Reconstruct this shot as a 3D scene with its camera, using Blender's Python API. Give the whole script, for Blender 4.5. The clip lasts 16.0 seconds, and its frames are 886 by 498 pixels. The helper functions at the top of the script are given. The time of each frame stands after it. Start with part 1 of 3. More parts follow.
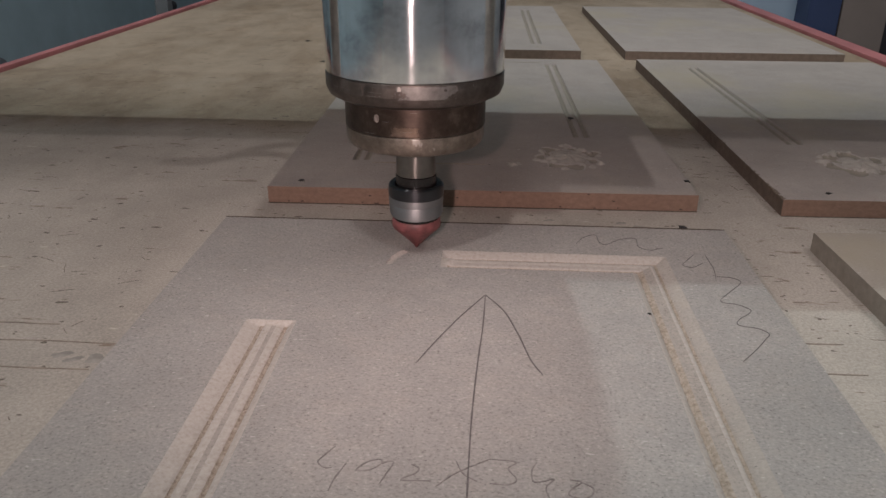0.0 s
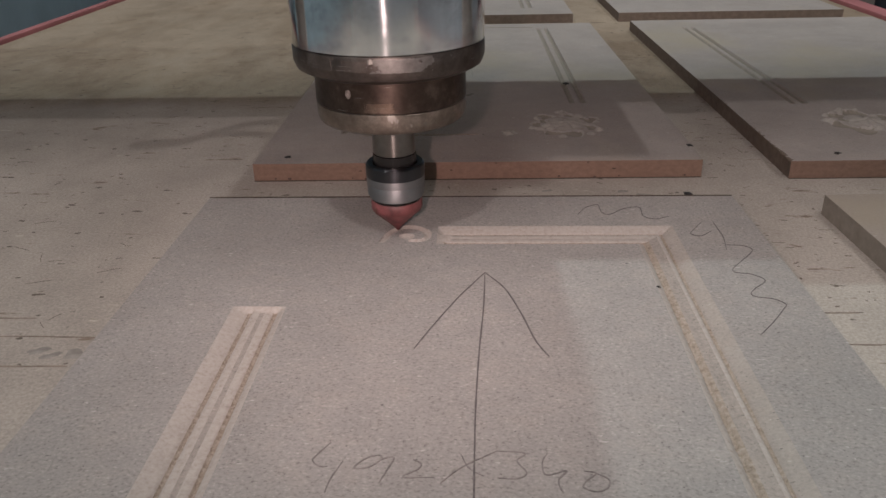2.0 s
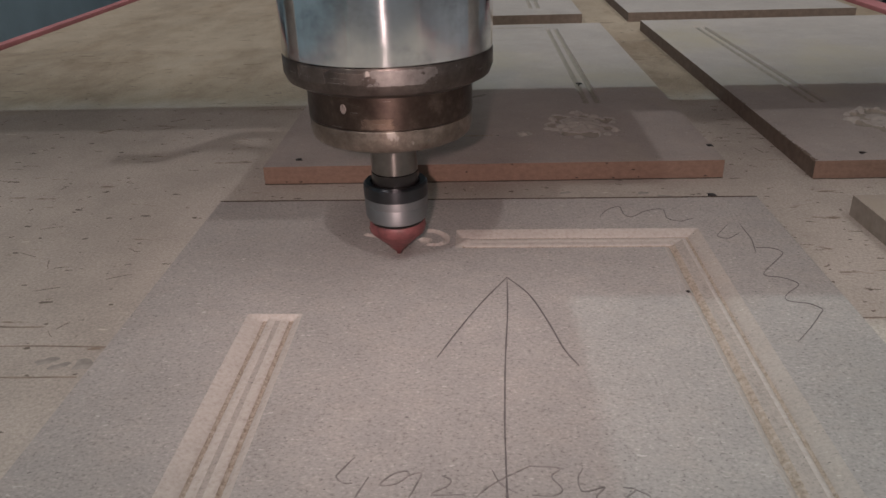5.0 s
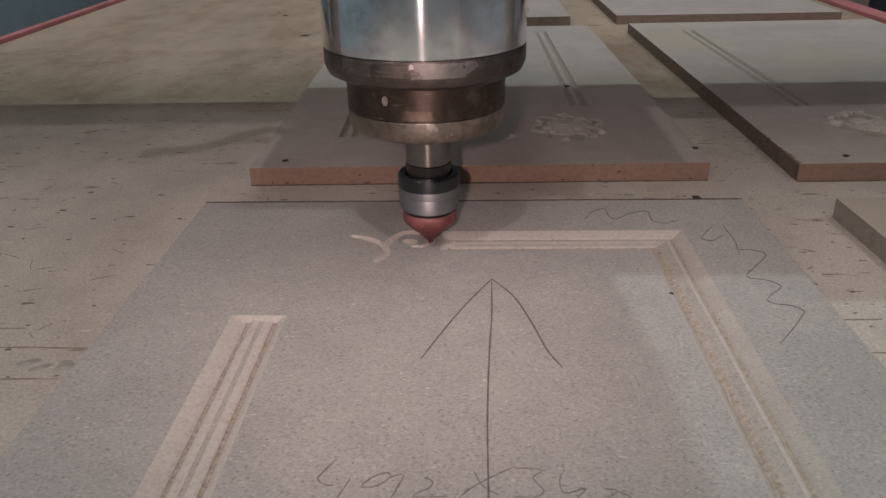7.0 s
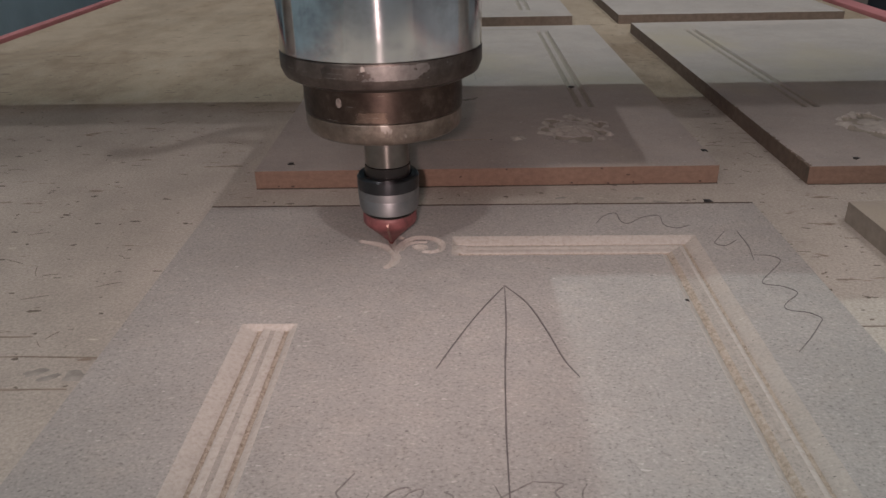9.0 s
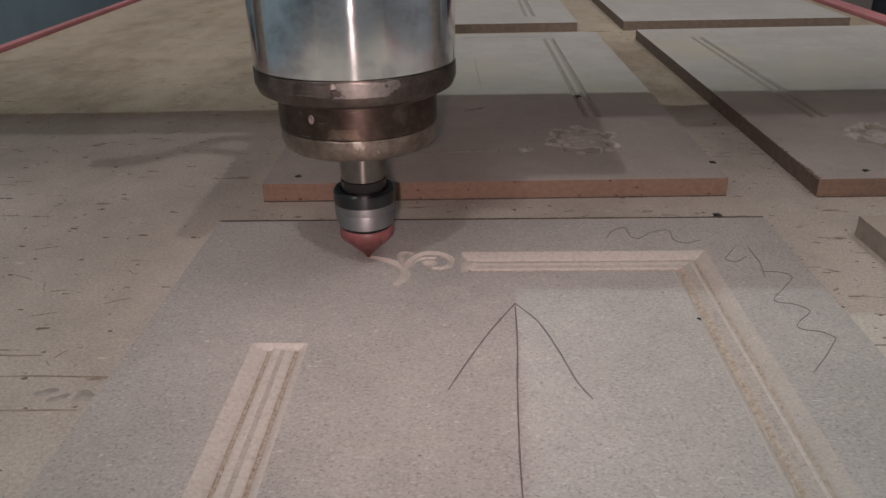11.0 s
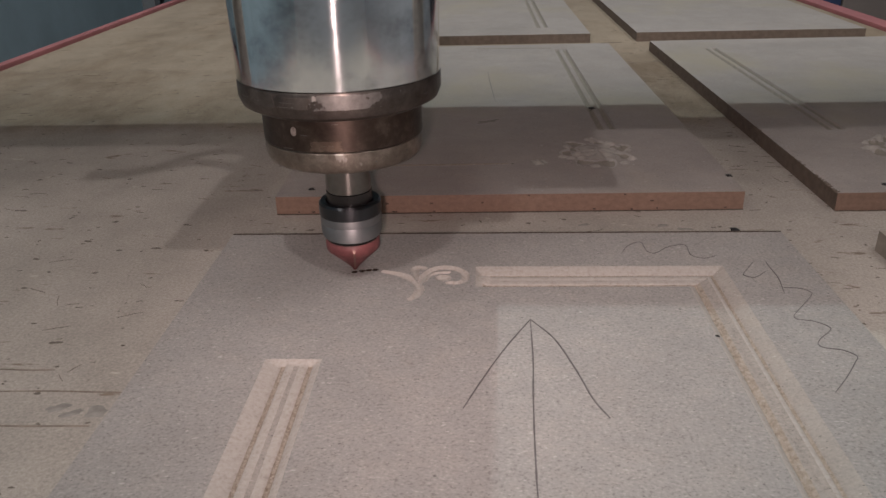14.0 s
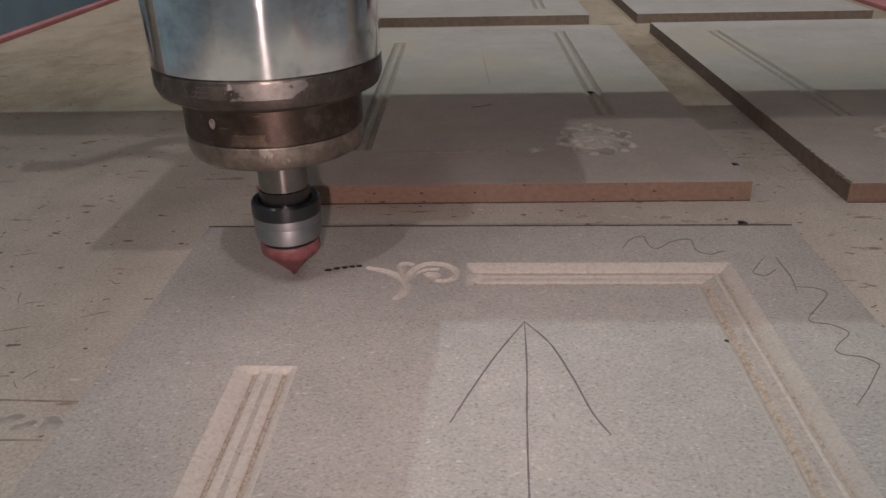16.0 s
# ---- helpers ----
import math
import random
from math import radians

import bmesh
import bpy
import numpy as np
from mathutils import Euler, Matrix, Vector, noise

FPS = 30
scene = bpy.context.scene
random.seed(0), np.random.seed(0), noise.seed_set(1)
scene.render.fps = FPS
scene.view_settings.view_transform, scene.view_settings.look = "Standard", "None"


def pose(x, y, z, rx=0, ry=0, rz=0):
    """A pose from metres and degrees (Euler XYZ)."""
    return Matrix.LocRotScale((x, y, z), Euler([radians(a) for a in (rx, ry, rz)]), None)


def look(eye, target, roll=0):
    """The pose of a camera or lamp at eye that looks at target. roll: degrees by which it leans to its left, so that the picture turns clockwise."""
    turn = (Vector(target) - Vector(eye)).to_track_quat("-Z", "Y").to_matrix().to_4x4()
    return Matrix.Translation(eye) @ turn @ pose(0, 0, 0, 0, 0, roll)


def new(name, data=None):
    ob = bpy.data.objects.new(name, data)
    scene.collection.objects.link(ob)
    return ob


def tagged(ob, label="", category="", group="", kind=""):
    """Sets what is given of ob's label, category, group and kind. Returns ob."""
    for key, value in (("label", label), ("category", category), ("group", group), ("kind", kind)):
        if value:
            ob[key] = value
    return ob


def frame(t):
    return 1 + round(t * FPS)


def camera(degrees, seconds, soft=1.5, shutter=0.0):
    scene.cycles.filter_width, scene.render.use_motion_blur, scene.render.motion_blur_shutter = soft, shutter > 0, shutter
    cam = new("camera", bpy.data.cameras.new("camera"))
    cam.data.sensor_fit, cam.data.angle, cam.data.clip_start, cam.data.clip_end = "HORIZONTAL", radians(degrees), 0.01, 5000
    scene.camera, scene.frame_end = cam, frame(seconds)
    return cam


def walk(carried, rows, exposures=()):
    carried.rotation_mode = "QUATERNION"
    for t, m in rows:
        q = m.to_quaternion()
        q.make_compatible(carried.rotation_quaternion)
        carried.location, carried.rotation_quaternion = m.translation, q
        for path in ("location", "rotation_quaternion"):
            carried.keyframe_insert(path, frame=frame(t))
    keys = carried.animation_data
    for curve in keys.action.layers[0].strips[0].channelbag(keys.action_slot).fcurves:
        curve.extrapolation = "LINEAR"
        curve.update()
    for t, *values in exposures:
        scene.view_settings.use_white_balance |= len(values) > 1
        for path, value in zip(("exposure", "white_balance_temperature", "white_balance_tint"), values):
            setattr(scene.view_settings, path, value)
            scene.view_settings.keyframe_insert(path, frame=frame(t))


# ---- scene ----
cam = camera(59.3, 16.0)
PATH = [
    (0, (0.013, -0.491, 0.213), (-0.09, 1.339, -0.588), 0.4),
    (0.5, (0.018, -0.475, 0.209), (-0.07, 1.349, -0.606), -0.1),
    (1, (0.015, -0.461, 0.201), (-0.072, 1.353, -0.638), -0.7),
    (1.5, (0.014, -0.466, 0.2), (-0.074, 1.34, -0.656), -1.0),
    (2, (0.011, -0.469, 0.206), (-0.077, 1.331, -0.661), -1.3),
    (2.5, (0.007, -0.468, 0.204), (-0.083, 1.333, -0.66), -1.4),
    (3, (0.004, -0.464, 0.204), (-0.087, 1.337, -0.663), -1.6),
    (3.5, (0.001, -0.461, 0.204), (-0.095, 1.338, -0.664), -1.7),
    (4, (0.0, -0.457, 0.201), (-0.098, 1.343, -0.665), -1.7),
    (6.5, (0.004, -0.457, 0.201), (-0.073, 1.349, -0.654), -1.4),
    (7, (0.004, -0.457, 0.201), (-0.065, 1.349, -0.656), -1.2),
    (7.5, (0.003, -0.458, 0.199), (-0.063, 1.347, -0.661), -1.1),
    (8, (0.001, -0.455, 0.199), (-0.066, 1.348, -0.664), -1.1),
    (8.5, (-0.004, -0.452, 0.201), (-0.067, 1.351, -0.663), -1.2),
    (9, (-0.004, -0.451, 0.203), (-0.064, 1.352, -0.659), -1.2),
    (11.3, (-0.01, -0.446, 0.21), (-0.077, 1.359, -0.648), -1.3),
    (11.5, (-0.011, -0.446, 0.207), (-0.083, 1.36, -0.648), -1.2),
    (12, (-0.01, -0.443, 0.211), (-0.088, 1.367, -0.635), -1.2),
    (12.5, (-0.011, -0.446, 0.21), (-0.092, 1.366, -0.634), -1.2),
    (13, (-0.009, -0.447, 0.21), (-0.093, 1.366, -0.631), -1.2),
    (13.5, (-0.007, -0.445, 0.211), (-0.095, 1.368, -0.629), -1.3),
    (14, (-0.01, -0.442, 0.211), (-0.103, 1.372, -0.626), -1.5),
    (14.5, (-0.01, -0.442, 0.21), (-0.102, 1.372, -0.628), -1.5),
    (15, (-0.009, -0.441, 0.208), (-0.099, 1.374, -0.629), -1.5),
    (15.5, (-0.002, -0.437, 0.204), (-0.087, 1.377, -0.634), -1.4),
    (16, (-0.007, -0.413, 0.204), (-0.092, 1.384, -0.671), -1.3),
]
walk(cam, [(t, look(eye, target, roll)) for t, eye, target, roll in PATH])

# ---- world, lamps, exposure ----
world = bpy.data.worlds.new("workshop_air")
scene.world = world
world.use_nodes = True
world.node_tree.nodes["Background"].inputs[0].default_value = (0.55, 0.6, 0.68, 1)
world.node_tree.nodes["Background"].inputs[1].default_value = 0.10
scene.view_settings.exposure = 0.0

T = 0.018            # height of the panels' faces
BZ = 0.005           # height of the bed's top; the stock is 13 mm thick
TX, TY = -0.072, -0.053


def area(name, at, target, power, colour, sx, sy):
    data = bpy.data.lights.new(name, "AREA")
    data.shape, data.size, data.size_y = "RECTANGLE", sx, sy
    data.energy, data.color = power, colour
    ob = new(name, data)
    ob.matrix_world = look(at, target)
    return ob


LAMP_A = (0.02, 0.46, 2.20)
LAMP_F = (-0.09, -1.00, 1.80)
LAMP_S = (-1.25, -1.45, 1.90)
area("lamp_over_gantry", LAMP_A, (0.02, 0.3, 0), 10.5, (0.80, 0.98, 0.99), 0.016, 0.016)
area("lamp_behind_operator", LAMP_F, (-0.05, 0.1, 0), 6.2, (1.0, 0.94, 0.92), 0.035, 0.035)
area("lamp_side", LAMP_S, (0, 0.1, 0), 5.4, (1.0, 0.96, 0.92), 0.04, 0.3)
# the torch of the phone that films, beside its lens
torch = bpy.data.lights.new("phone_torch", "SPOT")
torch.energy, torch.color, torch.shadow_soft_size = 4.95, (1.0, 0.735, 0.70), 0.004
torch.spot_size, torch.spot_blend = radians(84), 1.0
new("phone_torch", torch).matrix_world = look((-0.020, -0.455, 0.208), (-0.03, 0.60, 0.02))
# broad ceiling fill lights, added to lift the shadows
FILL_LIGHTS = [(-1.35, -0.5, 2.9, 29), (1.35, -0.5, 2.9, 24), (-1.35, 2.6, 2.9, 9), (1.35, 2.6, 2.9, 7)]
for x, y, z, power in FILL_LIGHTS:
    area("ceiling_fill", (x, y, z), (x, y, 0), power, (1.0, 0.94, 0.92), 0.5, 2.2)


# ---- materials ----
class Mat:
    def __init__(self, name):
        self.m = bpy.data.materials.new(name)
        self.m.use_nodes = True
        self.t = self.m.node_tree
        self.b = self.t.nodes["Principled BSDF"]
        self.co = self.t.nodes.new("ShaderNodeTexCoord").outputs["Object"]

    def link(self, a, b):
        self.t.links.new(a, b)

    def mapped(self, scale):
        n = self.t.nodes.new("ShaderNodeMapping")
        n.inputs["Scale"].default_value = scale
        self.link(self.co, n.inputs["Vector"])
        return n.outputs[0]

    def noise(self, scale, detail=4, rough=0.6, vec=None):
        n = self.t.nodes.new("ShaderNodeTexNoise")
        n.inputs["Scale"].default_value, n.inputs["Detail"].default_value, n.inputs["Roughness"].default_value = scale, detail, rough
        self.link(vec or self.co, n.inputs["Vector"])
        return n.outputs[0]

    def ramp(self, fac, *stops):
        n = self.t.nodes.new("ShaderNodeValToRGB")
        e = n.color_ramp.elements
        while len(e) < len(stops):
            e.new(0.5)
        for k, (p, c) in enumerate(stops):
            e[k].position = p
            e[k].color = (*c, 1) if isinstance(c, tuple) else (c, c, c, 1)
        self.link(fac, n.inputs[0])
        return n.outputs[0]

    def mix(self, fac, a, b, mode="MIX"):
        n = self.t.nodes.new("ShaderNodeMix")
        n.data_type, n.blend_type = "RGBA", mode
        for sock, v in ((n.inputs[0], fac), (n.inputs[6], a), (n.inputs[7], b)):
            if isinstance(v, tuple):
                sock.default_value = (*v, 1)
            elif isinstance(v, (int, float)):
                sock.default_value = v
            else:
                self.link(v, sock)
        return n.outputs[2]

    def bump(self, height, strength, dist):
        n = self.t.nodes.new("ShaderNodeBump")
        n.inputs["Strength"].default_value, n.inputs["Distance"].default_value = strength, dist
        self.link(height, n.inputs["Height"])
        self.link(n.outputs[0], self.b.inputs["Normal"])

    def base(self, c, rough=0.8, metal=0.0):
        if isinstance(c, tuple):
            self.b.inputs["Base Color"].default_value = (*c, 1)
        else:
            self.link(c, self.b.inputs["Base Color"])
        if isinstance(rough, (int, float)):
            self.b.inputs["Roughness"].default_value = rough
        else:
            self.link(rough, self.b.inputs["Roughness"])
        self.b.inputs["Metallic"].default_value = metal
        return self.m


def turned(m, amount):
    """Circular tool marks, which draw highlights out along the axis."""
    tan = m.t.nodes.new("ShaderNodeTangent")
    tan.direction_type, tan.axis = "RADIAL", "Z"
    m.link(tan.outputs[0], m.b.inputs["Tangent"])
    m.b.inputs["Anisotropic"].default_value = amount
    m.b.inputs["Anisotropic Rotation"].default_value = 0.25


def simple(name, c, rough=0.6, metal=0.0, vary=0.15, scale=20, lathed=0.0):
    m = Mat(name)
    lo, hi = tuple(v * (1 - vary) for v in c), tuple(min(1, v * (1 + vary)) for v in c)
    n = m.noise(scale, 5, 0.6)
    m.bump(n, 0.05, 0.001)
    if lathed:
        turned(m, lathed)
    return m.base(m.ramp(n, (0.3, lo), (0.7, hi)), rough, metal)


def mdf(name, c, dark=0.72, light=1.25, stain=False):
    m = Mat(name)
    sh = lambda k: tuple(min(1, v * k) for v in c)
    fibre = m.noise(820, 4, 0.7, m.mapped((0.8, 1.0, 1.0)))
    col = m.ramp(fibre, (0.30, sh(dark)), (0.46, sh(0.96)), (0.58, sh(1.04)), (0.74, sh(light)))
    cloud = m.ramp(m.noise(22, 5, 0.65), (0.3, 0.90), (0.7, 1.07))
    col = m.mix(1.0, col, cloud, "MULTIPLY")
    tint = m.ramp(m.noise(75, 4, 0.65, m.mapped((1.0, 1.2, 1))), (0.34, (0.965, 0.965, 0.97)), (0.5, (1.0, 0.997, 0.995)), (0.66, (1.035, 1.015, 1.0)))
    col = m.mix(1.0, col, tint, "MULTIPLY")
    speck = m.ramp(m.noise(430, 2, 0.5, m.mapped((0.6, 1.2, 1))), (0.69, 0.0), (0.74, 1.0))
    col = m.mix(speck, col, sh(1.35))
    dots = m.ramp(m.noise(560, 1, 0.5, m.mapped((0.9, 1.3, 1.1))), (0.24, 1.0), (0.28, 0.0))
    col = m.mix(dots, col, sh(0.45))
    if stain:
        col = m.mix(m.ramp(m.noise(3.2, 4, 0.6), (0.50, 0.0), (0.62, 0.75)), col, (0.36, 0.31, 0.235))
    m.bump(fibre, 0.25, 0.0006)
    return m.base(col, 0.85)


MDF = mdf("mdf_face", (0.305, 0.284, 0.269), 0.58, 1.42)
MDF_B = mdf("mdf_face_far", (0.348, 0.309, 0.287), 0.85, 1.12, True)


def cut_mdf():
    m = Mat("mdf_fresh_cut")
    n1 = m.noise(520, 4, 0.65)
    col = m.ramp(n1, (0.28, (0.31, 0.272, 0.243)), (0.45, (0.385, 0.345, 0.313)), (0.75, (0.45, 0.408, 0.374)))
    crumbs = m.ramp(m.noise(110, 5, 0.7), (0.30, 0.95), (0.5, 1.0))
    m.bump(n1, 0.35, 0.0008)
    return m.base(m.mix(1.0, col, crumbs, "MULTIPLY"), 0.9)


CUT = cut_mdf()
CUT_DULL = mdf("mdf_dull_cut", (0.345, 0.312, 0.282), 0.80, 1.15)
CUT_OLD = simple("older_cut_fibre", (0.40, 0.365, 0.335), 0.9, 0.0, 0.18, 180)
FLAT = mdf("mdf_milled_flat", (0.318, 0.284, 0.257), 0.62, 1.25)


# groove floors: brown dust, with the crevice's shade put into the colour
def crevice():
    m = Mat("dusty_shaded_crevice")
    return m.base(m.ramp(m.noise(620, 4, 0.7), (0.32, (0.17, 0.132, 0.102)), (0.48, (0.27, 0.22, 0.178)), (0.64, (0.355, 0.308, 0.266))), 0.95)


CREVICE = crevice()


def tan_dust():
    m = Mat("golden_fibre_dust")
    n = m.noise(480, 5, 0.75)
    m.bump(n, 0.5, 0.0008)
    return m.base(m.ramp(n, (0.30, (0.19, 0.150, 0.115)), (0.46, (0.30, 0.250, 0.203)), (0.66, (0.40, 0.348, 0.30))), 0.95)


TAN = tan_dust()


def edge_mdf():
    m = Mat("mdf_sawn_edge")
    n = m.noise(260, 5, 0.7, m.mapped((0.8, 1, 1.2)))
    col = m.ramp(n, (0.3, (0.195, 0.126, 0.094)), (0.55, (0.248, 0.162, 0.121)), (0.8, (0.30, 0.202, 0.156)))
    m.bump(n, 0.2, 0.0006)
    return m.base(col, 0.85)


EDGE = edge_mdf()
# darker copies of the sawn edge put shade into left and far front faces
EDGE_SHADE_CHIP = simple("shaded_and_chipped_edge", (0.135, 0.10, 0.078), 0.85, 0.0, 0.25, 140)
EDGE_HALF_SHADE = simple("half_shaded_sawn_edge", (0.20, 0.155, 0.125), 0.85, 0.0, 0.2, 140)
# grey edge colour, also the shade painted on the twin grooves' floors
GREY_EDGE_SHADE = simple("grey_edge_and_shade", (0.27, 0.24, 0.205), 0.85, 0.0, 0.15, 140)


# drill holes: scorching and the shade of their depth in one dark colour
def burnt():
    m = Mat("scorched_shaded_hole")
    return m.base(m.ramp(m.noise(900, 2), (0.35, (0.012, 0.008, 0.006)), (0.7, (0.05, 0.03, 0.02))), 0.9)


BURNT = burnt()


def plywood():
    m = Mat("worn_spoilboard")
    grain = m.noise(24, 6, 0.7, m.mapped((0.8, 0.8, 1)))
    col = m.ramp(grain, (0.30, (0.356, 0.316, 0.278)), (0.5, (0.391, 0.348, 0.307)), (0.74, (0.416, 0.372, 0.331)))
    cloud = m.ramp(m.noise(6, 6, 0.68, m.mapped((1.1, 0.7, 1))), (0.32, 0.80), (0.65, 1.10))
    col = m.mix(1.0, col, cloud, "MULTIPLY")
    fine = m.noise(620, 4, 0.7)
    col = m.mix(1.0, col, m.ramp(fine, (0.3, 0.74), (0.7, 1.22)), "MULTIPLY")
    gouge = m.ramp(m.noise(46, 4, 0.62, m.mapped((0.5, 1.9, 1))), (0.315, 1.0), (0.345, 0.0))
    col = m.mix(gouge, col, (0.20, 0.155, 0.12))
    pits = m.ramp(m.noise(150, 2, 0.5, m.mapped((0.7, 1.2, 1))), (0.275, 1.0), (0.305, 0.0))
    col = m.mix(pits, col, (0.12, 0.098, 0.08))
    flake = m.ramp(m.noise(120, 3, 0.6, m.mapped((0.5, 1.5, 1))), (0.68, 0.0), (0.74, 1.0))
    col = m.mix(flake, col, (0.47, 0.42, 0.36))
    # an old brown stain across the middle of the sheet
    xyz = m.t.nodes.new("ShaderNodeSeparateXYZ")
    m.link(m.co, xyz.inputs[0])
    wave = m.t.nodes.new("ShaderNodeMath")
    wave.operation = "MULTIPLY_ADD"
    m.link(m.noise(13, 6, 0.7, m.mapped((0.9, 0.5, 1))), wave.inputs[0])
    wave.inputs[1].default_value = 0.11
    m.link(xyz.outputs["Y"], wave.inputs[2])
    band = m.ramp(wave.outputs[0], (0.315, 0.0), (0.37, 1.0), (0.612, 1.0), (0.634, 0.0))
    brown = m.mix(1.0, col, m.ramp(m.noise(11, 6, 0.72, m.mapped((1.1, 0.6, 1))), (0.35, (0.50, 0.405, 0.31)), (0.52, (0.71, 0.62, 0.51)), (0.68, (0.81, 0.74, 0.645))), "MULTIPLY")
    col = m.mix(band, col, brown)
    # bare, yellower wood past the stain, with a few blotches
    bare = m.ramp(wave.outputs[0], (0.608, 0.0), (0.630, 1.0))
    tan = m.mix(1.0, col, m.ramp(m.noise(7, 5, 0.7, m.mapped((1.0, 0.45, 1))), (0.36, (0.62, 0.51, 0.395)), (0.55, (0.83, 0.735, 0.62))), "MULTIPLY")
    col = m.mix(bare, col, tan)
    m.bump(m.mix(0.5, fine, grain), 0.3, 0.0012)
    return m.base(col, 0.82)


PLY = plywood()


def steel():
    m = Mat("turned_steel")
    streak = m.noise(30, 4, 0.6, m.mapped((1, 1, 0.5)))
    smear = m.noise(27, 6, 0.72, m.mapped((1, 1, 1.3)))
    wipe = m.noise(9, 3, 0.6, m.mapped((1.4, 1.4, 0.5)))
    col = m.ramp(smear, (0.34, (0.50, 0.515, 0.53)), (0.44, (0.74, 0.755, 0.77)), (0.53, (0.90, 0.915, 0.92)), (0.66, (0.96, 0.97, 0.98)))
    col = m.mix(1.0, col, m.ramp(wipe, (0.35, 0.88), (0.65, 1.03)), "MULTIPLY")
    rough = m.mix(0.5, m.ramp(streak, (0.3, 0.05), (0.7, 0.13)), m.ramp(smear, (0.35, 0.20), (0.60, 0.06)))
    fine = m.noise(60, 2, 0.5, m.mapped((1, 1, 40)))
    m.bump(fine, 0.015, 0.0002)
    turned(m, 0.93)
    return m.base(col, rough, 1.0)


STEEL = steel()


def browned(name, a, b, c, rough, edge=0.60):
    m = Mat(name)
    n = m.noise(55, 6, 0.7)
    patch = m.noise(26, 5, 0.7, m.mapped((1.2, 1.2, 0.7)))
    col = m.ramp(n, (0.3, a), (0.52, b), (0.72, c))
    bare = m.ramp(patch, (edge, 0.0), (edge + 0.03, 0.75))
    col = m.mix(bare, col, (0.50, 0.46, 0.42))
    m.bump(n, 0.15, 0.0004)
    turned(m, 0.6)
    return m.base(col, m.ramp(n, (0.3, rough + 0.12), (0.7, rough)), 0.9)


RING = browned("tarnished_ring", (0.058, 0.047, 0.042), (0.115, 0.098, 0.088), (0.22, 0.19, 0.172), 0.34, 0.64)
NUT = browned("heat_browned_nut", (0.042, 0.030, 0.025), (0.085, 0.063, 0.052), (0.19, 0.148, 0.122), 0.34, 0.66)
RIM = browned("worn_nut_rim", (0.12, 0.097, 0.080), (0.23, 0.195, 0.165), (0.42, 0.365, 0.315), 0.29, 0.60)


BARE = browned("scuffed_bare_steel", (0.11, 0.10, 0.094), (0.21, 0.196, 0.185), (0.32, 0.30, 0.285), 0.55, 0.60)
DULL = browned("dull_scuffed_steel", (0.08, 0.067, 0.059), (0.13, 0.112, 0.10), (0.20, 0.18, 0.16), 0.55, 0.66)
NUT_SCUFF = browned("scuffed_brown_steel", (0.07, 0.05, 0.038), (0.14, 0.105, 0.082), (0.24, 0.19, 0.152), 0.45, 0.7)
SHAFT = simple("ground_steel_shank", (0.22, 0.205, 0.19), 0.28, 1.0, 0.15, 120, 0.85)
BLACK = simple("black_seal", (0.010, 0.009, 0.009), 0.25, 0.0, 0.2, 60)
COLLAR = simple("bearing_steel", (0.34, 0.345, 0.355), 0.55, 1.0, 0.1, 90, 0.7)
COLLAR_D = simple("dark_bearing_steel", (0.075, 0.077, 0.084), 0.34, 1.0, 0.1, 90, 0.7)
REDBIT = simple("red_cutter_coating", (0.165, 0.054, 0.055), 0.5, 0.0, 0.45, 130)
CARBIDE = simple("carbide_edge", (0.20, 0.12, 0.10), 0.4, 0.6, 0.15, 160)
REDRAIL = simple("red_edge_paint", (0.36, 0.13, 0.135), 0.6, 0.0, 0.25, 9)
PENCIL = simple("graphite", (0.115, 0.10, 0.10), 0.6, 0.0, 0.35, 500)
PENCIL_FAINT = simple("faint_graphite", (0.19, 0.172, 0.165), 0.6, 0.0, 0.4, 300)
DARK_SPOT = simple("dark_spot", (0.03, 0.026, 0.026), 0.5, 0.5, 0.3, 300)
STAIN_DARK = simple("dark_scuff", (0.17, 0.15, 0.135), 0.8, 0.0, 0.35, 200)
STAIN = simple("grey_smear", (0.245, 0.225, 0.205), 0.8, 0.0, 0.35, 120)
SCRATCH = simple("scratched_wood", (0.15, 0.122, 0.10), 0.9, 0.0, 0.5, 200)
# colour of edge nicks and of the shade painted under panels
NICK_SHADE = simple("nick_and_contact_shade", (0.075, 0.052, 0.040), 0.9, 0.0, 0.35, 90)
FAINT = simple("faint_scored_wood", (0.22, 0.178, 0.145), 0.9, 0.0, 0.35, 90)
WALL = simple("blue_grey_wall", (0.40, 0.52, 0.58), 0.7, 0.0, 0.10, 3)
PALE = simple("pale_plaster", (0.55, 0.57, 0.60), 0.8, 0.0, 0.06, 2)
CONC = simple("concrete_floor", (0.22, 0.22, 0.22), 0.85, 0.0, 0.2, 5)
NAVY = simple("navy_cabinet", (0.035, 0.055, 0.13), 0.5, 0.0, 0.15, 6)
TAUPE = simple("taupe_panel", (0.20, 0.165, 0.15), 0.7, 0.0, 0.1, 6)
DARK = simple("dark_gap", (0.02, 0.022, 0.03), 0.8, 0.0, 0.2, 6)
SKYBLUE = simple("light_blue_panel", (0.36, 0.46, 0.58), 0.6, 0.0, 0.08, 4)
# pale so that the unseen gantry and carriage bounce light downward
PAINT = simple("cream_bounce_paint", (0.66, 0.62, 0.56), 0.5, 0.0, 0.08, 8)
FRAME = simple("grey_machine_frame", (0.16, 0.17, 0.18), 0.5, 0.2, 0.1, 8)
HOSE = simple("black_hose", (0.02, 0.02, 0.022), 0.5, 0.0, 0.2, 60)


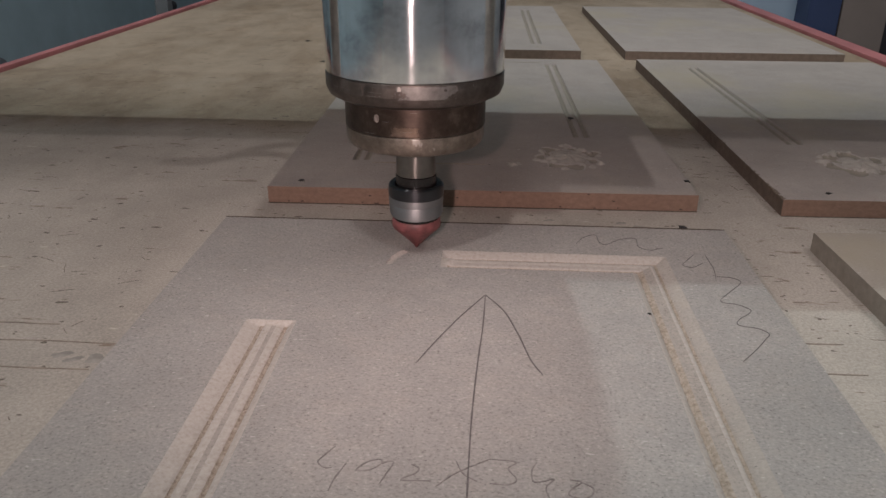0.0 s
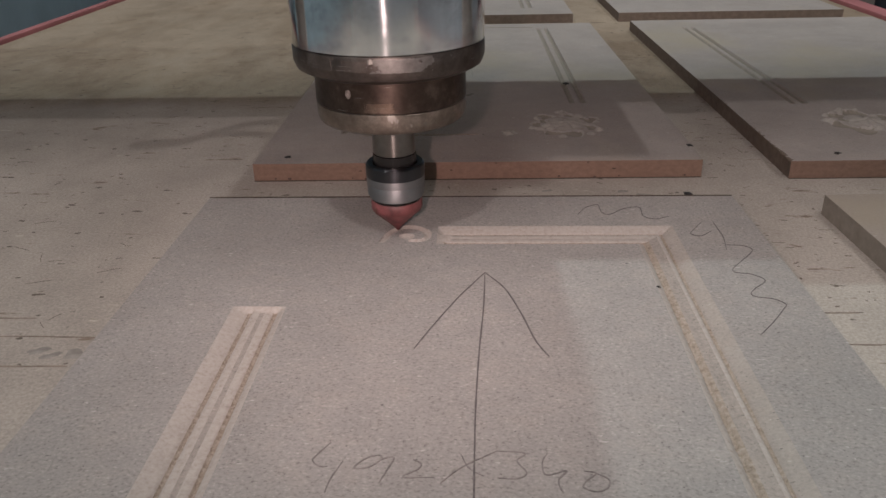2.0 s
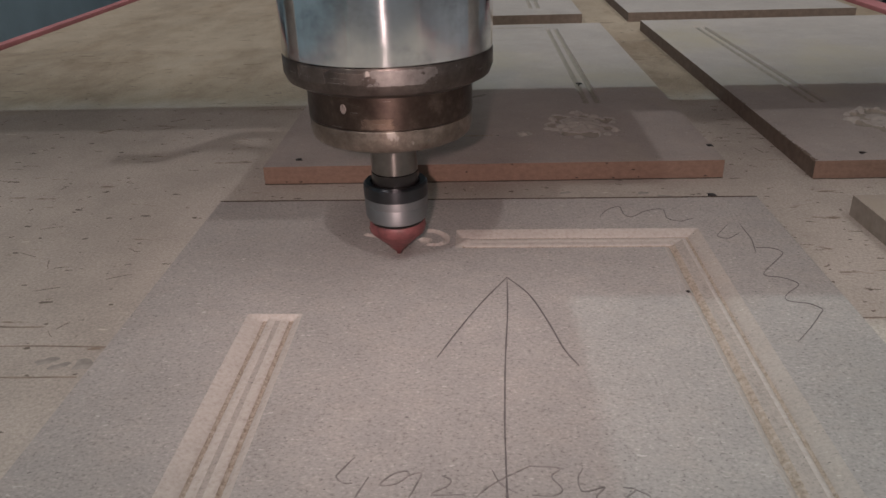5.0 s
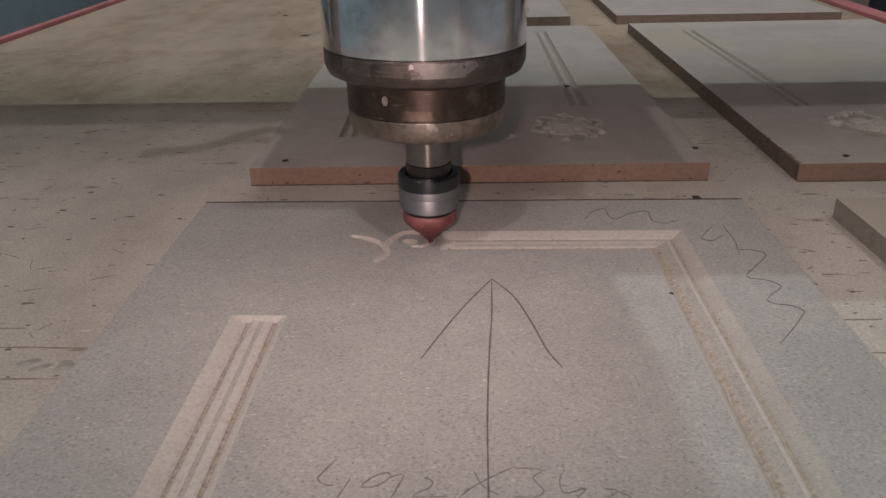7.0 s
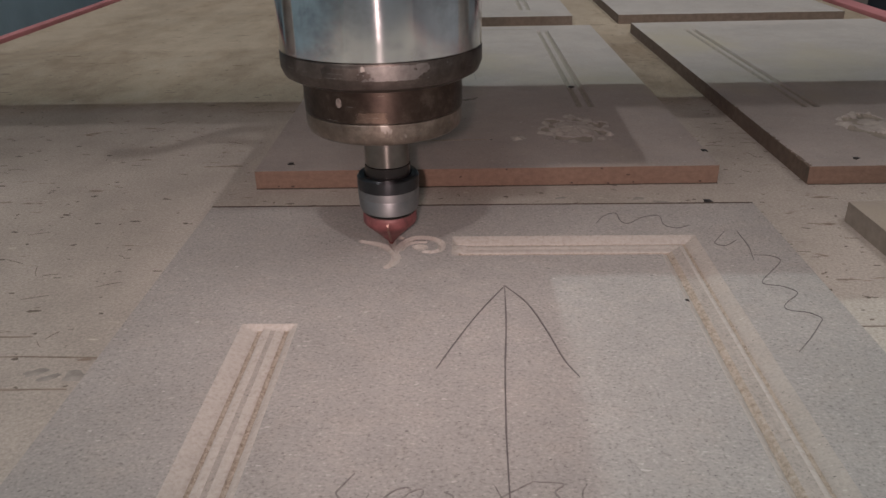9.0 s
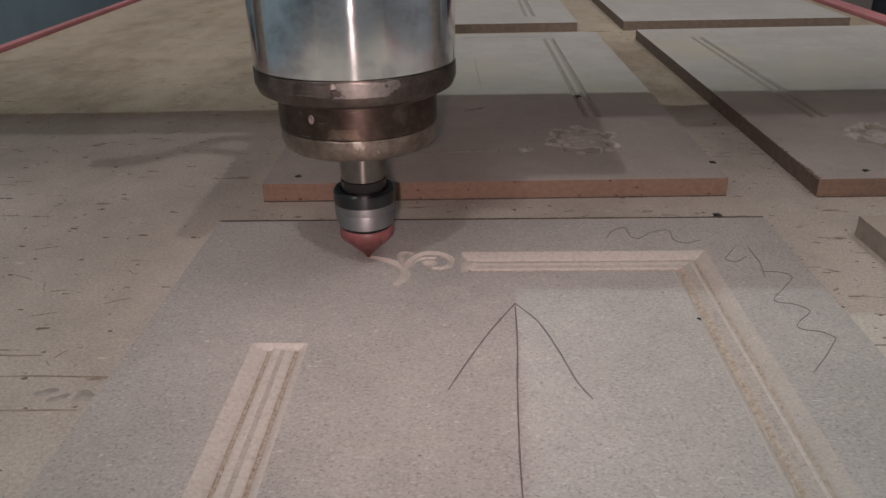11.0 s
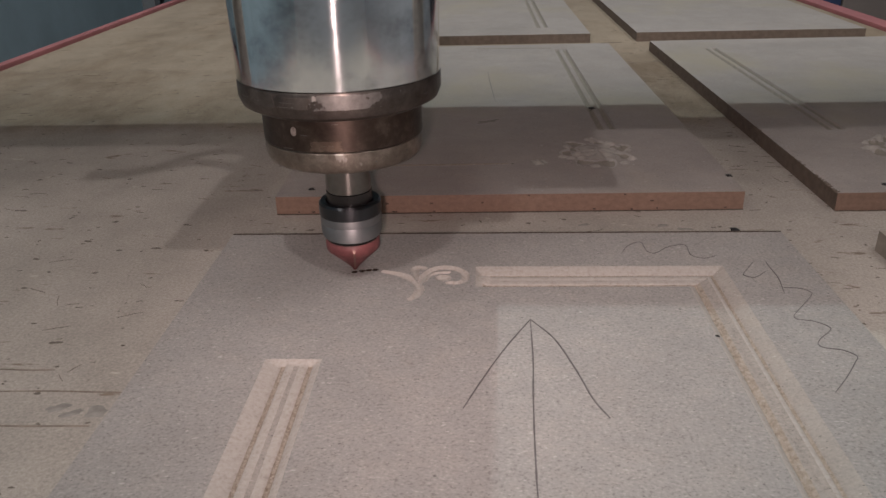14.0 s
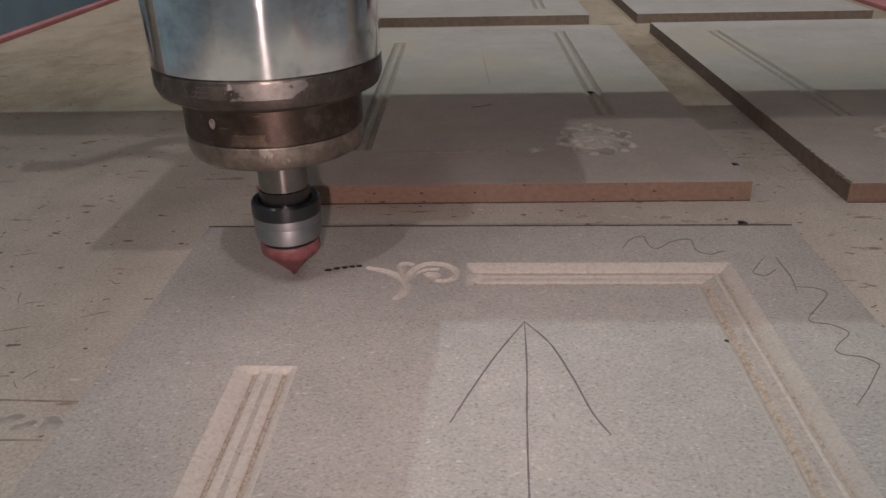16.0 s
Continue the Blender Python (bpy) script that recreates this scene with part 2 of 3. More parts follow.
# ---- mesh helpers ----
def part(name, bm, material, parent=None, label=""):
    me = bpy.data.meshes.new(name)
    bm.to_mesh(me)
    bm.free()
    for m in (material if isinstance(material, (list, tuple)) else [material]):
        me.materials.append(m)
    ob = new(name, me)
    if parent:
        ob.parent = parent
    if label:
        ob["label"] = label
    return ob


def thing(name, at=(0, 0, 0), turn=0.0, **tags):
    ob = new(name)
    ob.empty_display_size = 0.02
    ob.matrix_world = pose(*at, 0, 0, turn)
    return tagged(ob, **tags)


def box(x0, x1, y0, y1, z0, z1, bevel=0.0, bm=None):
    own = bm is None
    bm = bm or bmesh.new()
    made = bmesh.ops.create_cube(bm, size=1.0, matrix=Matrix.Translation(((x0 + x1) / 2, (y0 + y1) / 2, (z0 + z1) / 2)) @ Matrix.Diagonal((x1 - x0, y1 - y0, z1 - z0, 1)))
    if bevel and own:
        bmesh.ops.bevel(bm, geom=bm.edges[:], offset=bevel, segments=2, affect="EDGES", profile=0.6)
    return bm


def lathe(profile, n=96, smooth=35):
    """Turns a profile of (radius, height) round z; closed ends where the radius is zero."""
    bm = bmesh.new()
    rings = []
    for r, z in profile:
        if r <= 1e-6:
            rings.append([bm.verts.new((0, 0, z))])
        else:
            rings.append([bm.verts.new((r * math.cos(2 * math.pi * k / n), r * math.sin(2 * math.pi * k / n), z)) for k in range(n)])
    for a, b in zip(rings, rings[1:]):
        for k in range(n):
            q = [a[k % len(a)], a[(k + 1) % len(a)], b[(k + 1) % len(b)], b[k % len(b)]]
            u = []
            for v in q:
                if v not in u:
                    u.append(v)
            if len(u) > 2:
                bm.faces.new(u)
    bmesh.ops.recalc_face_normals(bm, faces=bm.faces[:])
    for f in bm.faces:
        f.smooth = True
    for e in bm.edges:
        if e.is_manifold and e.calc_face_angle() > radians(smooth):
            e.smooth = False
    return bm


def tube(points, radius, n=10):
    """A round bar along points."""
    bm = bmesh.new()
    rings = []
    pts = [Vector(p) for p in points]
    for k, p in enumerate(pts):
        d = (pts[min(k + 1, len(pts) - 1)] - pts[max(k - 1, 0)]).normalized()
        s = d.cross(Vector((0.13, 0.31, 0.94))).normalized()
        u = s.cross(d)
        rings.append([bm.verts.new(p + radius * (math.cos(a) * s + math.sin(a) * u)) for a in (2 * math.pi * j / n for j in range(n))])
    for a, b in zip(rings, rings[1:]):
        for j in range(n):
            bm.faces.new((a[j], a[(j + 1) % n], b[(j + 1) % n], b[j])).smooth = True
    bm.faces.new(rings[0]), bm.faces.new(rings[-1])
    bmesh.ops.recalc_face_normals(bm, faces=bm.faces[:])
    return bm


def spline(points, steps=8):
    """Points of a smooth line through the given ones."""
    p = [np.array(q, float) for q in points]
    p = [2 * p[0] - p[1]] + p + [2 * p[-1] - p[-2]]
    out = []
    for a, b, c, d in zip(p, p[1:], p[2:], p[3:]):
        for k in range(steps):
            s = k / steps
            out.append(0.5 * (2 * b + (c - a) * s + (2 * a - 5 * b + 4 * c - d) * s * s + (3 * b - a - 3 * c + d) * s ** 3))
    out.append(p[-2])
    return out


def stroke(points, z, width=0.0009, rng=None, lift=0.00025):
    """A drawn line: a thin ribbon with a body, points in millimetres."""
    line = spline(points, 7)
    bm = bmesh.new()
    prev = None
    for k, q in enumerate(line):
        d = line[min(k + 1, len(line) - 1)] - line[max(k - 1, 0)]
        d = d / (np.linalg.norm(d) + 1e-9)
        taper = 0.55 + 0.45 * min(1, min(k, len(line) - 1 - k) / 4)
        w = width * taper * (0.8 + 0.4 * random.random()) / 2
        nx, ny = -d[1] * w, d[0] * w
        x, y = q[0] / 1000, q[1] / 1000
        row = [bm.verts.new(c) for c in ((x + nx, y + ny, z - 0.0002), (x + nx * .7, y + ny * .7, z + lift), (x - nx * .7, y - ny * .7, z + lift), (x - nx, y - ny, z - 0.0002))]
        if prev:
            for j in range(3):
                bm.faces.new((prev[j], prev[j + 1], row[j + 1], row[j]))
        prev = row
    bmesh.ops.recalc_face_normals(bm, faces=bm.faces[:])
    if sum(f.normal.z for f in bm.faces) < 0:
        bmesh.ops.reverse_faces(bm, faces=bm.faces[:])
    return bm


# ---- the room ----
def room():
    floor = part("floor", box(-4, 4, -4, 6.5, -0.95, -0.85), CONC)
    tagged(floor, "grey concrete workshop floor", "floor", kind="structure")
    for name, b, mat, lab in (
            ("wall_west", (-2.6, -2.5, -4, 6.5, -0.85, 3.0), WALL, "blue-grey painted workshop wall"),
            ("wall_east", (3.4, 3.5, -4, 6.5, -0.85, 3.0), PALE, "pale plastered workshop wall"),
            ("wall_north", (-4, 4, 6.5, 6.6, -0.85, 3.0), WALL, "blue-grey painted far wall"),
            ("wall_south", (-4, 4, -4.1, -4, -0.85, 3.0), PALE, "pale plastered wall"),
            ("ceiling", (-4, 4, -4.1, 6.6, 3.0, 3.1), PALE, "pale workshop ceiling")):
        tagged(part(name, box(*b), mat), lab, name.split("_")[0], kind="structure")


def lamp_fixture(at, label, sx, sy):
    t = thing("ceiling_lamp", (at[0], at[1], at[2] + 0.03), label=label, category="lamp")
    part("housing", box(-sx, sx, -sy, sy, 0.0, 0.05, 0.006), PALE, t)
    part("hanger", tube([(0, 0, 0.05), (0, 0, 2.97 - at[2])], 0.006), FRAME, t)
    return t


room()
lamp_fixture(LAMP_A, "white ceiling lamp hung above the machine bed", 0.08, 0.08)
lamp_fixture(LAMP_F, "small warm ceiling lamp hung on a rod", 0.05, 0.05)
lamp_fixture(LAMP_S, "narrow white side lamp hung on a rod", 0.05, 0.32)
# housings for the added fill lights
for at in FILL_LIGHTS:
    tagged(lamp_fixture(at[:3], "long white fitting of an added ceiling fill light", 0.26, 1.12), group="ceiling tubes")


# ---- machine bed ----
X0, X1, Y0, Y1 = -0.650, 0.594, -0.95, 1.72


def bed():
    t = thing("machine_bed", label="wide router bed of worn plywood with red painted edges", category="machine bed")
    part("spoilboard", box(X0, X1, Y0, Y1, -0.03, BZ, 0.001), PLY, t, "worn plywood sheet with pits, scores and stains")
    part("frame", box(X0, X1, Y0, Y1, -0.20, -0.031), FRAME, t)
    for x0, x1 in ((X0 - 0.016, X0 - 0.001), (X1 + 0.001, X1 + 0.030)):
        part("edge_rail", box(x0, x1, Y0, Y1, -0.05, BZ + 0.006, 0.002), REDRAIL, t, "red painted edge rail")
    for x in (X0 + 0.1, X1 - 0.1):
        for y in (Y0 + 0.1, Y1 - 0.1):
            part("leg", box(x - 0.05, x + 0.05, y - 0.05, y + 0.05, -0.85, -0.201), FRAME, t)
    return t


BED = bed()


# ---- panels ----
def grid_top(bm, xs, ys, skip, z, mat=0):
    for x0, x1 in zip(xs, xs[1:]):
        for y0, y1 in zip(ys, ys[1:]):
            cx, cy = (x0 + x1) / 2, (y0 + y1) / 2
            if any(a < cx < b and c < cy < d for a, b, c, d in skip):
                continue
            f = bm.faces.new([bm.verts.new((x / 1000, y / 1000, z)) for x, y in ((x0, y0), (x1, y0), (x1, y1), (x0, y1))])
            f.material_index = mat


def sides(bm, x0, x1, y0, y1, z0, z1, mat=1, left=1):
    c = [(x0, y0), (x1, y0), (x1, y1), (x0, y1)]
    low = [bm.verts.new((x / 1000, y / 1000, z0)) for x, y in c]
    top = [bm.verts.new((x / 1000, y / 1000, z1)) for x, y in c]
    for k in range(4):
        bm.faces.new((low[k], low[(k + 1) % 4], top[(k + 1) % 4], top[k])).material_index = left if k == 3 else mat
    bm.faces.new(low[::-1]).material_index = mat


# moulding profile, from its outer edge (0) to its inner edge (1): depth in millimetres
PROFILE = ((0, 0), (0.03, 0.1), (0.10, 0.55), (0.20, 1.25), (0.295, 1.9), (0.305, 2.4), (0.355, 2.4), (0.378, 1.6), (0.41, 1.1), (0.48, 1.05), (0.53, 1.25), (0.57, 1.5), (0.62, 1.25), (0.70, 1.35), (0.775, 1.6), (0.785, 2.3), (0.84, 2.3), (0.855, 1.7), (0.90, 1.1), (0.95, 0.4), (1, 0))
PROFILE = tuple((u, h * 1.3) for u, h in PROFILE)
TWIN = ((0, 0), (0.04, 1.4), (0.12, 3.4), (0.26, 3.4), (0.34, 0.8), (0.38, 0.3), (0.62, 0.3), (0.66, 0.8), (0.74, 3.4), (0.88, 3.4), (0.96, 1.4), (1, 0))


def groove(outer, inner, z, cap_a=True, cap_b=False, profile=PROFILE, step=1.6, mitre=0.0, dusty=False):
    """A milled moulding between two edge lines (start, end), in millimetres, with sloped ends where it is capped."""
    bm = bmesh.new()
    (a0, a1), (b0, b1) = [[np.array(p, float) for p in q] for q in (outer, inner)]
    length = np.linalg.norm(a1 - a0)
    s = sorted({0, 1.5, 3, 4.5, 6, 7.5, 8.5, 9, *np.arange(10, length - 10, step), length - 9, length - 7.5, length - 6, length - 4.5, length - 3, length - 1.5, length})
    rows, deep = [], []
    for d in s:
        row, low = [], []
        for u, h in profile:
            p = (a0 + (b0 - a0) * u) * (1 - d / length) + (a1 + (b1 - a1) * u) * (d / length)
            lim = 9.0
            if cap_a:
                lim = min(lim, max(0, d - (mitre * (1 - u) * 2 if u > 0.46 else 0)) * 0.75)
            if cap_b:
                lim = min(lim, (length - d) * 0.62)
            wobble = noise.noise((p[0] * 0.35, p[1] * 0.35, u * 9))
            hh = max(0, min(h + wobble * (0.7 if h > 2.9 else 0.15 if h > 0.4 else 0), lim))
            row.append(bm.verts.new((p[0] / 1000, p[1] / 1000, z - hh / 1000)))
            low.append(hh)
        rows.append(row), deep.append(low)
    for k, (r, q) in enumerate(zip(rows, rows[1:])):
        for j in range(len(profile) - 1):
            f = bm.faces.new((r[j], r[j + 1], q[j + 1], q[j]))
            f.smooth = True
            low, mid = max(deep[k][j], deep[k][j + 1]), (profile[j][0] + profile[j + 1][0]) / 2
            # deep faces of twin grooves get the painted shade colour
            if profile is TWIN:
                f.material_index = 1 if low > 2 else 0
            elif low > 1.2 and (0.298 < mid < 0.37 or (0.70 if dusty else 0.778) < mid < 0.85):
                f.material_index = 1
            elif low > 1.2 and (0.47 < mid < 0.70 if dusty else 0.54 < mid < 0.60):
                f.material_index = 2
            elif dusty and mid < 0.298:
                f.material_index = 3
    bmesh.ops.recalc_face_normals(bm, faces=bm.faces[:])
    if sum(f.normal.z for f in bm.faces) < 0:
        bmesh.ops.reverse_faces(bm, faces=bm.faces[:])
    return bm


# carving lines in millimetres on the panel, their widths, and when the cutter passes
SWIRL = [(-43, -68), (-41, -61), (-37, -53), (-32, -49), (-25, -49.5), (-19.5, -54), (-17.5, -59), (-18, -64), (-21.5, -67.5), (-27, -67.5)]
STRAND = [(-43, -70), (-46, -64.5), (-51, -59.5), (-57, -55.8), (-63, -53.5)]
TAIL = [(-43, -70), (-42, -75), (-43, -81), (-46, -86)]
INNER = [(-40, -65), (-38, -59), (-33, -55.5), (-27, -55)]
HOOK = [(-41, -49.5), (-44, -48.5), (-46, -51), (-45.3, -58), (-43.3, -65)]
BLOB = [(-31, -61.5), (-28.5, -62)]
CARVED = [  # line, half width, depth, start and end of the cutting
    (SWIRL, 2.3, 1.9, -0.5, 1.9), (BLOB, 3.6, 1.7, 1.5, 1.8), (STRAND, 2.5, 1.8, 2.4, 3.6), (TAIL, 2.4, 1.8, 4.7, 5.6),
    (INNER, 1.5, 1.3, 7.1, 8.0), (HOOK, 2.1, 1.6, 8.4, 9.2)]
DRILLED = [((-68.5, -51.2), 11.7), ((-72, -51.7), 12.4), ((-75.8, -52.6), 13.2), ((-79.8, -53.8), 13.9), ((-84, -55.6), 14.7)]
PATCH = (-92.0, -13.2, -92.0, -42.0)


def carving(parent, z):
    """The carved patch as a relief, and flush plugs over it that sink into the board, piece by piece."""
    cell = 0.55
    nx, ny = int((PATCH[1] - PATCH[0]) / cell), int((PATCH[3] - PATCH[2]) / cell)
    xs, ys = np.linspace(PATCH[0], PATCH[1], nx + 1), np.linspace(PATCH[2], PATCH[3], ny + 1)
    gx, gy = np.meshgrid(xs, ys, indexing="ij")
    deep, when = np.zeros_like(gx), np.full_like(gx, 99.0)
    for line, half, depth, t0, t1 in CARVED:
        pts = spline(line, 6)
        for k, (p, q) in enumerate(zip(pts, pts[1:])):
            d = q - p
            s = np.clip(((gx - p[0]) * d[0] + (gy - p[1]) * d[1]) / (d @ d), 0, 1)
            dist = np.hypot(gx - p[0] - s * d[0], gy - p[1] - s * d[1])
            along = k / len(pts)
            h = half * (0.65 + 0.35 * math.sin(math.pi * min(1, 0.15 + along)))
            deeper = depth * np.clip(1.15 - dist / h, 0, 0.8) * (dist < h)
            t = t0 + (t1 - t0) * math.floor(along * 8) / 8
            when = np.where((deeper > 0) & (when > t), t, when)
            deep = np.maximum(deep, deeper)
    burn = np.zeros_like(gx, bool)
    for (x, y), t in DRILLED:
        hole = np.hypot((gx - x) / 1.45, (gy - y) / 1.15) < 1
        deep, when, burn = np.where(hole, 6.0, deep), np.where(hole, t, when), burn | hole
    bm = bmesh.new()
    v = [[bm.verts.new((gx[i, j] / 1000, gy[i, j] / 1000, z - deep[i, j] / 1000)) for j in range(ny + 1)] for i in range(nx + 1)]
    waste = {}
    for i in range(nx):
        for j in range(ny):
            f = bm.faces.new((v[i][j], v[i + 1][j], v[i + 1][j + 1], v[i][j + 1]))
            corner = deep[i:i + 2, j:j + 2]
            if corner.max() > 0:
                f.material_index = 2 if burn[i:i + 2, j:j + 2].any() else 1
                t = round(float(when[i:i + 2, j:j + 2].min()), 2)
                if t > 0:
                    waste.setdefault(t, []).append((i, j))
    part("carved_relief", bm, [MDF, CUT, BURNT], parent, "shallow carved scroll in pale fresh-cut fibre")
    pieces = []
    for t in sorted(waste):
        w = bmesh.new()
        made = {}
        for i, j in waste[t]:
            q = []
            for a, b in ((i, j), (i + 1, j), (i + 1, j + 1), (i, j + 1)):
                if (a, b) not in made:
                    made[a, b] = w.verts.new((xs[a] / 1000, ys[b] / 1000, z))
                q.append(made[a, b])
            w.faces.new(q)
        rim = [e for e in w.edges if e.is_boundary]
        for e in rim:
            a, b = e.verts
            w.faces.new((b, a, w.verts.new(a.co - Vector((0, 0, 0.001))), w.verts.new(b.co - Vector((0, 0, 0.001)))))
        pieces.append((t, part("cover_plug", w, MDF, parent)))
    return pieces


def main_panel():
    t = thing("cabinet_door_panel", label="grey-brown fibreboard door panel with pencilled sizes, being carved", category="door panel")
    x0, x1 = -164, 173
    bm = bmesh.new()
    grid_top(bm, [x0, -108, PATCH[0], -82, PATCH[1], -12, 101, 125, x1], [-492, -143, PATCH[2], -72.5, -47.5, PATCH[3], 0],
             [PATCH, (-108, -82, -492, -143), (101, 125, -492, -47.5), (-12, 125, -72.5, -47.5)], T)
    sides(bm, x0, x1, -492, 0, BZ, T)
    part("board", bm, [MDF, EDGE], t)
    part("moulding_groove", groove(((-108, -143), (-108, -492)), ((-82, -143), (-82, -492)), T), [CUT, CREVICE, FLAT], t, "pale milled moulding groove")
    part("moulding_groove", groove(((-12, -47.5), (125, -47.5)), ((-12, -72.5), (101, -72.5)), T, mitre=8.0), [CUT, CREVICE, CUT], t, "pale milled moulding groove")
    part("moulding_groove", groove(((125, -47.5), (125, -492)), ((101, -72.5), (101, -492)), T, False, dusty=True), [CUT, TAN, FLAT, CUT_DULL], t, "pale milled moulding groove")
    # a thin dark line along the back edge
    pts = [(x0 + (x1 - x0) * k / 60, -0.5 + 0.25 * noise.noise((k * 0.9, 5, 1))) for k in range(61)]
    part("dark_arris", stroke(pts, T, 0.0018), NICK_SHADE, t, "thin dark line along the back edge")
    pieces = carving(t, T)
    lines = [
        [(15, -107), (2, -133), (-9, -159), (-17, -180)], [(15, -107), (25, -125), (32, -150), (37, -173), (42, -186)],
        [(15, -107), (14, -143), (12, -177), (10.5, -213), (10, -237), (9.5, -300)],
        [(72, -31), (78, -20), (86, -15.5), (87, -27), (91, -31), (101, -22), (111, -20), (111, -33), (117, -38), (126, -34)],
        [(143.0, -43.0), (137.0, -52.0), (133.0, -59.0), (138.0, -62.0), (146.0, -55.0)], [(150.0, -43.0), (150.0, -52.0), (150.0, -64.0), (147.0, -81.0)],
        [(149.0, -74.0), (157.0, -75.0), (161.0, -79.0), (159.0, -84.0), (151.0, -94.0), (144.0, -103.0), (144.0, -107.0), (151.0, -109.0), (156.0, -114.0), (155.0, -118.0), (148.0, -125.0), (145.0, -130.0), (147.0, -133.0), (154.0, -135.0), (158.0, -140.0), (155.0, -145.0), (147.0, -156.0), (137.0, -168.0)]]
    for p in lines:
        part("pencil_mark", stroke(p, T, 0.00085 if p[0] == (15, -107) else 0.0005), PENCIL, t, "drawn pencil line")
    figures = [
        ("figure_4", [(-43, -243), (-47, -250), (-48, -253), (-45, -256), (-42, -256)]), ("figure_4", [(-37, -253), (-40, -262), (-41, -269)]),
        ("figure_9", [(-23, -252), (-24, -250), (-28, -251), (-32, -255), (-32, -257), (-27, -256), (-23, -252), (-19, -251), (-21, -258), (-23, -264)]),
        ("figure_2", [(-12, -252), (-9, -254), (-10, -257), (-15, -261), (-4, -261)]),
        ("times_sign", [(-2, -264), (3, -258), (9, -253), (18, -247)]), ("times_sign", [(5, -249), (8, -256), (13, -260)]),
        ("figure_3", [(18, -247), (28, -248), (25, -252), (28, -258), (25, -261), (18, -261)]),
        ("figure_4", [(36, -248), (34, -252), (34, -258), (36, -259), (42, -257), (39, -261), (39, -265), (40, -268)]),
        ("figure_0", [(48, -257), (52, -258), (48, -262), (47, -265), (51, -267), (55, -265), (56, -261), (52, -258)])]
    for name, p in figures:
        part(name, stroke(p, T, 0.0007), PENCIL_FAINT, t, "pencilled figure of the panel's size")
    return pieces


WASTE = main_panel()


def rosette(parent, cx, cy, w, h, z, seed, relief):
    """A carved leaf rosette: lobes and beads rising out of a shallow milled hollow, flush at its rim."""
    rng = random.Random(seed)
    nx, ny = int(w / 0.9), int(h / 1.1)
    gx, gy = np.meshgrid(np.linspace(cx - w / 2, cx + w / 2, nx + 1), np.linspace(cy - h / 2, cy + h / 2, ny + 1), indexing="ij")
    u, v = (gx - cx) / (w / 2), (gy - cy) / (h / 2)
    r, th = np.hypot(u, v), np.arctan2(v, u)
    rim = 0.76 + 0.12 * np.cos(7 * th + seed) + 0.07 * np.cos(3 * th + 1.7 * seed)
    inside = np.clip((rim - r) / 0.16, 0, 1)
    warp = np.sin(3.1 * u + seed) * np.cos(2.3 * v + 0.7 * seed)
    leaf = np.abs(np.cos(2.5 * th + 4.2 * r + 1.3 * warp + seed)) ** 0.6
    deep = inside * (-2.0 + 1.7 * leaf * np.clip(1.15 - r, 0, 1) + 2.4 * np.clip(1 - r / 0.62, 0, 1) ** 0.7)
    if w > 30:
        for k in range(int(17 * relief)):
            a, q = rng.uniform(0, 6.28), rng.choice((0.45, 0.70, 0.76, 0.82))
            bx, by, br = q * math.cos(a), q * math.sin(a), rng.uniform(0.06, 0.12)
            d = np.hypot((u - bx), (v - by) * h / w) / br
            deep = deep + 1.5 * np.sqrt(np.clip(1 - d * d, 0, 1))
    else:
        deep = deep + 1.4 * np.clip(1 - r / 0.5, 0, 1)
    deep = np.clip(deep * relief, -3.4, 3.2) * np.clip((1 - np.maximum(abs(u), abs(v))) / 0.06, 0, 1)
    bm = bmesh.new()
    g = [[bm.verts.new((gx[i, j] / 1000, gy[i, j] / 1000, z + deep[i, j] / 1000)) for j in range(ny + 1)] for i in range(nx + 1)]
    for i in range(nx):
        for j in range(ny):
            f = bm.faces.new((g[i][j], g[i + 1][j], g[i + 1][j + 1], g[i][j + 1]))
            low = deep[i:i + 2, j:j + 2]
            f.smooth = bool(np.abs(low).max() > 0.05)
            # low faces take the darker grey, raised ones the pale fibre
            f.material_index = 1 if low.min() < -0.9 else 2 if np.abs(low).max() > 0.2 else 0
    part("carved_rosette", bm, [MDF_B, GREY_EDGE_SHADE, CUT_OLD], parent, "carved leaf rosette")


def stock_panel(name, at, turn, w, l, label, grooves=(), flowers=(), front=None, left=None):
    """A finished panel: at is its near left corner, w and l its width and length in millimetres."""
    t = thing(name, at, turn, label=label, category="door panel", group="door panels on the bed")
    bm = bmesh.new()
    xs, ys, skip = {0, w}, {0, l}, []
    for x, y0, y1, gw in grooves:
        xs |= {x, x + gw}
        ys |= {y0, y1}
        skip.append((x, x + gw, y0, y1))
    for cx, cy, fw, fh, seed, relief in flowers:
        xs |= {cx - fw / 2, cx + fw / 2}
        ys |= {cy - fh / 2, cy + fh / 2}
        skip.append((cx - fw / 2, cx + fw / 2, cy - fh / 2, cy + fh / 2))
    grid_top(bm, sorted(xs), sorted(ys), skip, T)
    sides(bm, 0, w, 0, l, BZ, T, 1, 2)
    part("board", bm, [MDF_B, front or EDGE, left or EDGE_SHADE_CHIP], t)
    for x, y0, y1, gw in grooves:
        part("moulding_groove", groove(((x, y0), (x, y1)), ((x + gw, y0), (x + gw, y1)), T, True, True, TWIN), [MDF_B, GREY_EDGE_SHADE], t)
    for cx, cy, fw, fh, seed, relief in flowers:
        rosette(t, cx, cy, fw, fh, T, seed, relief)
    return t


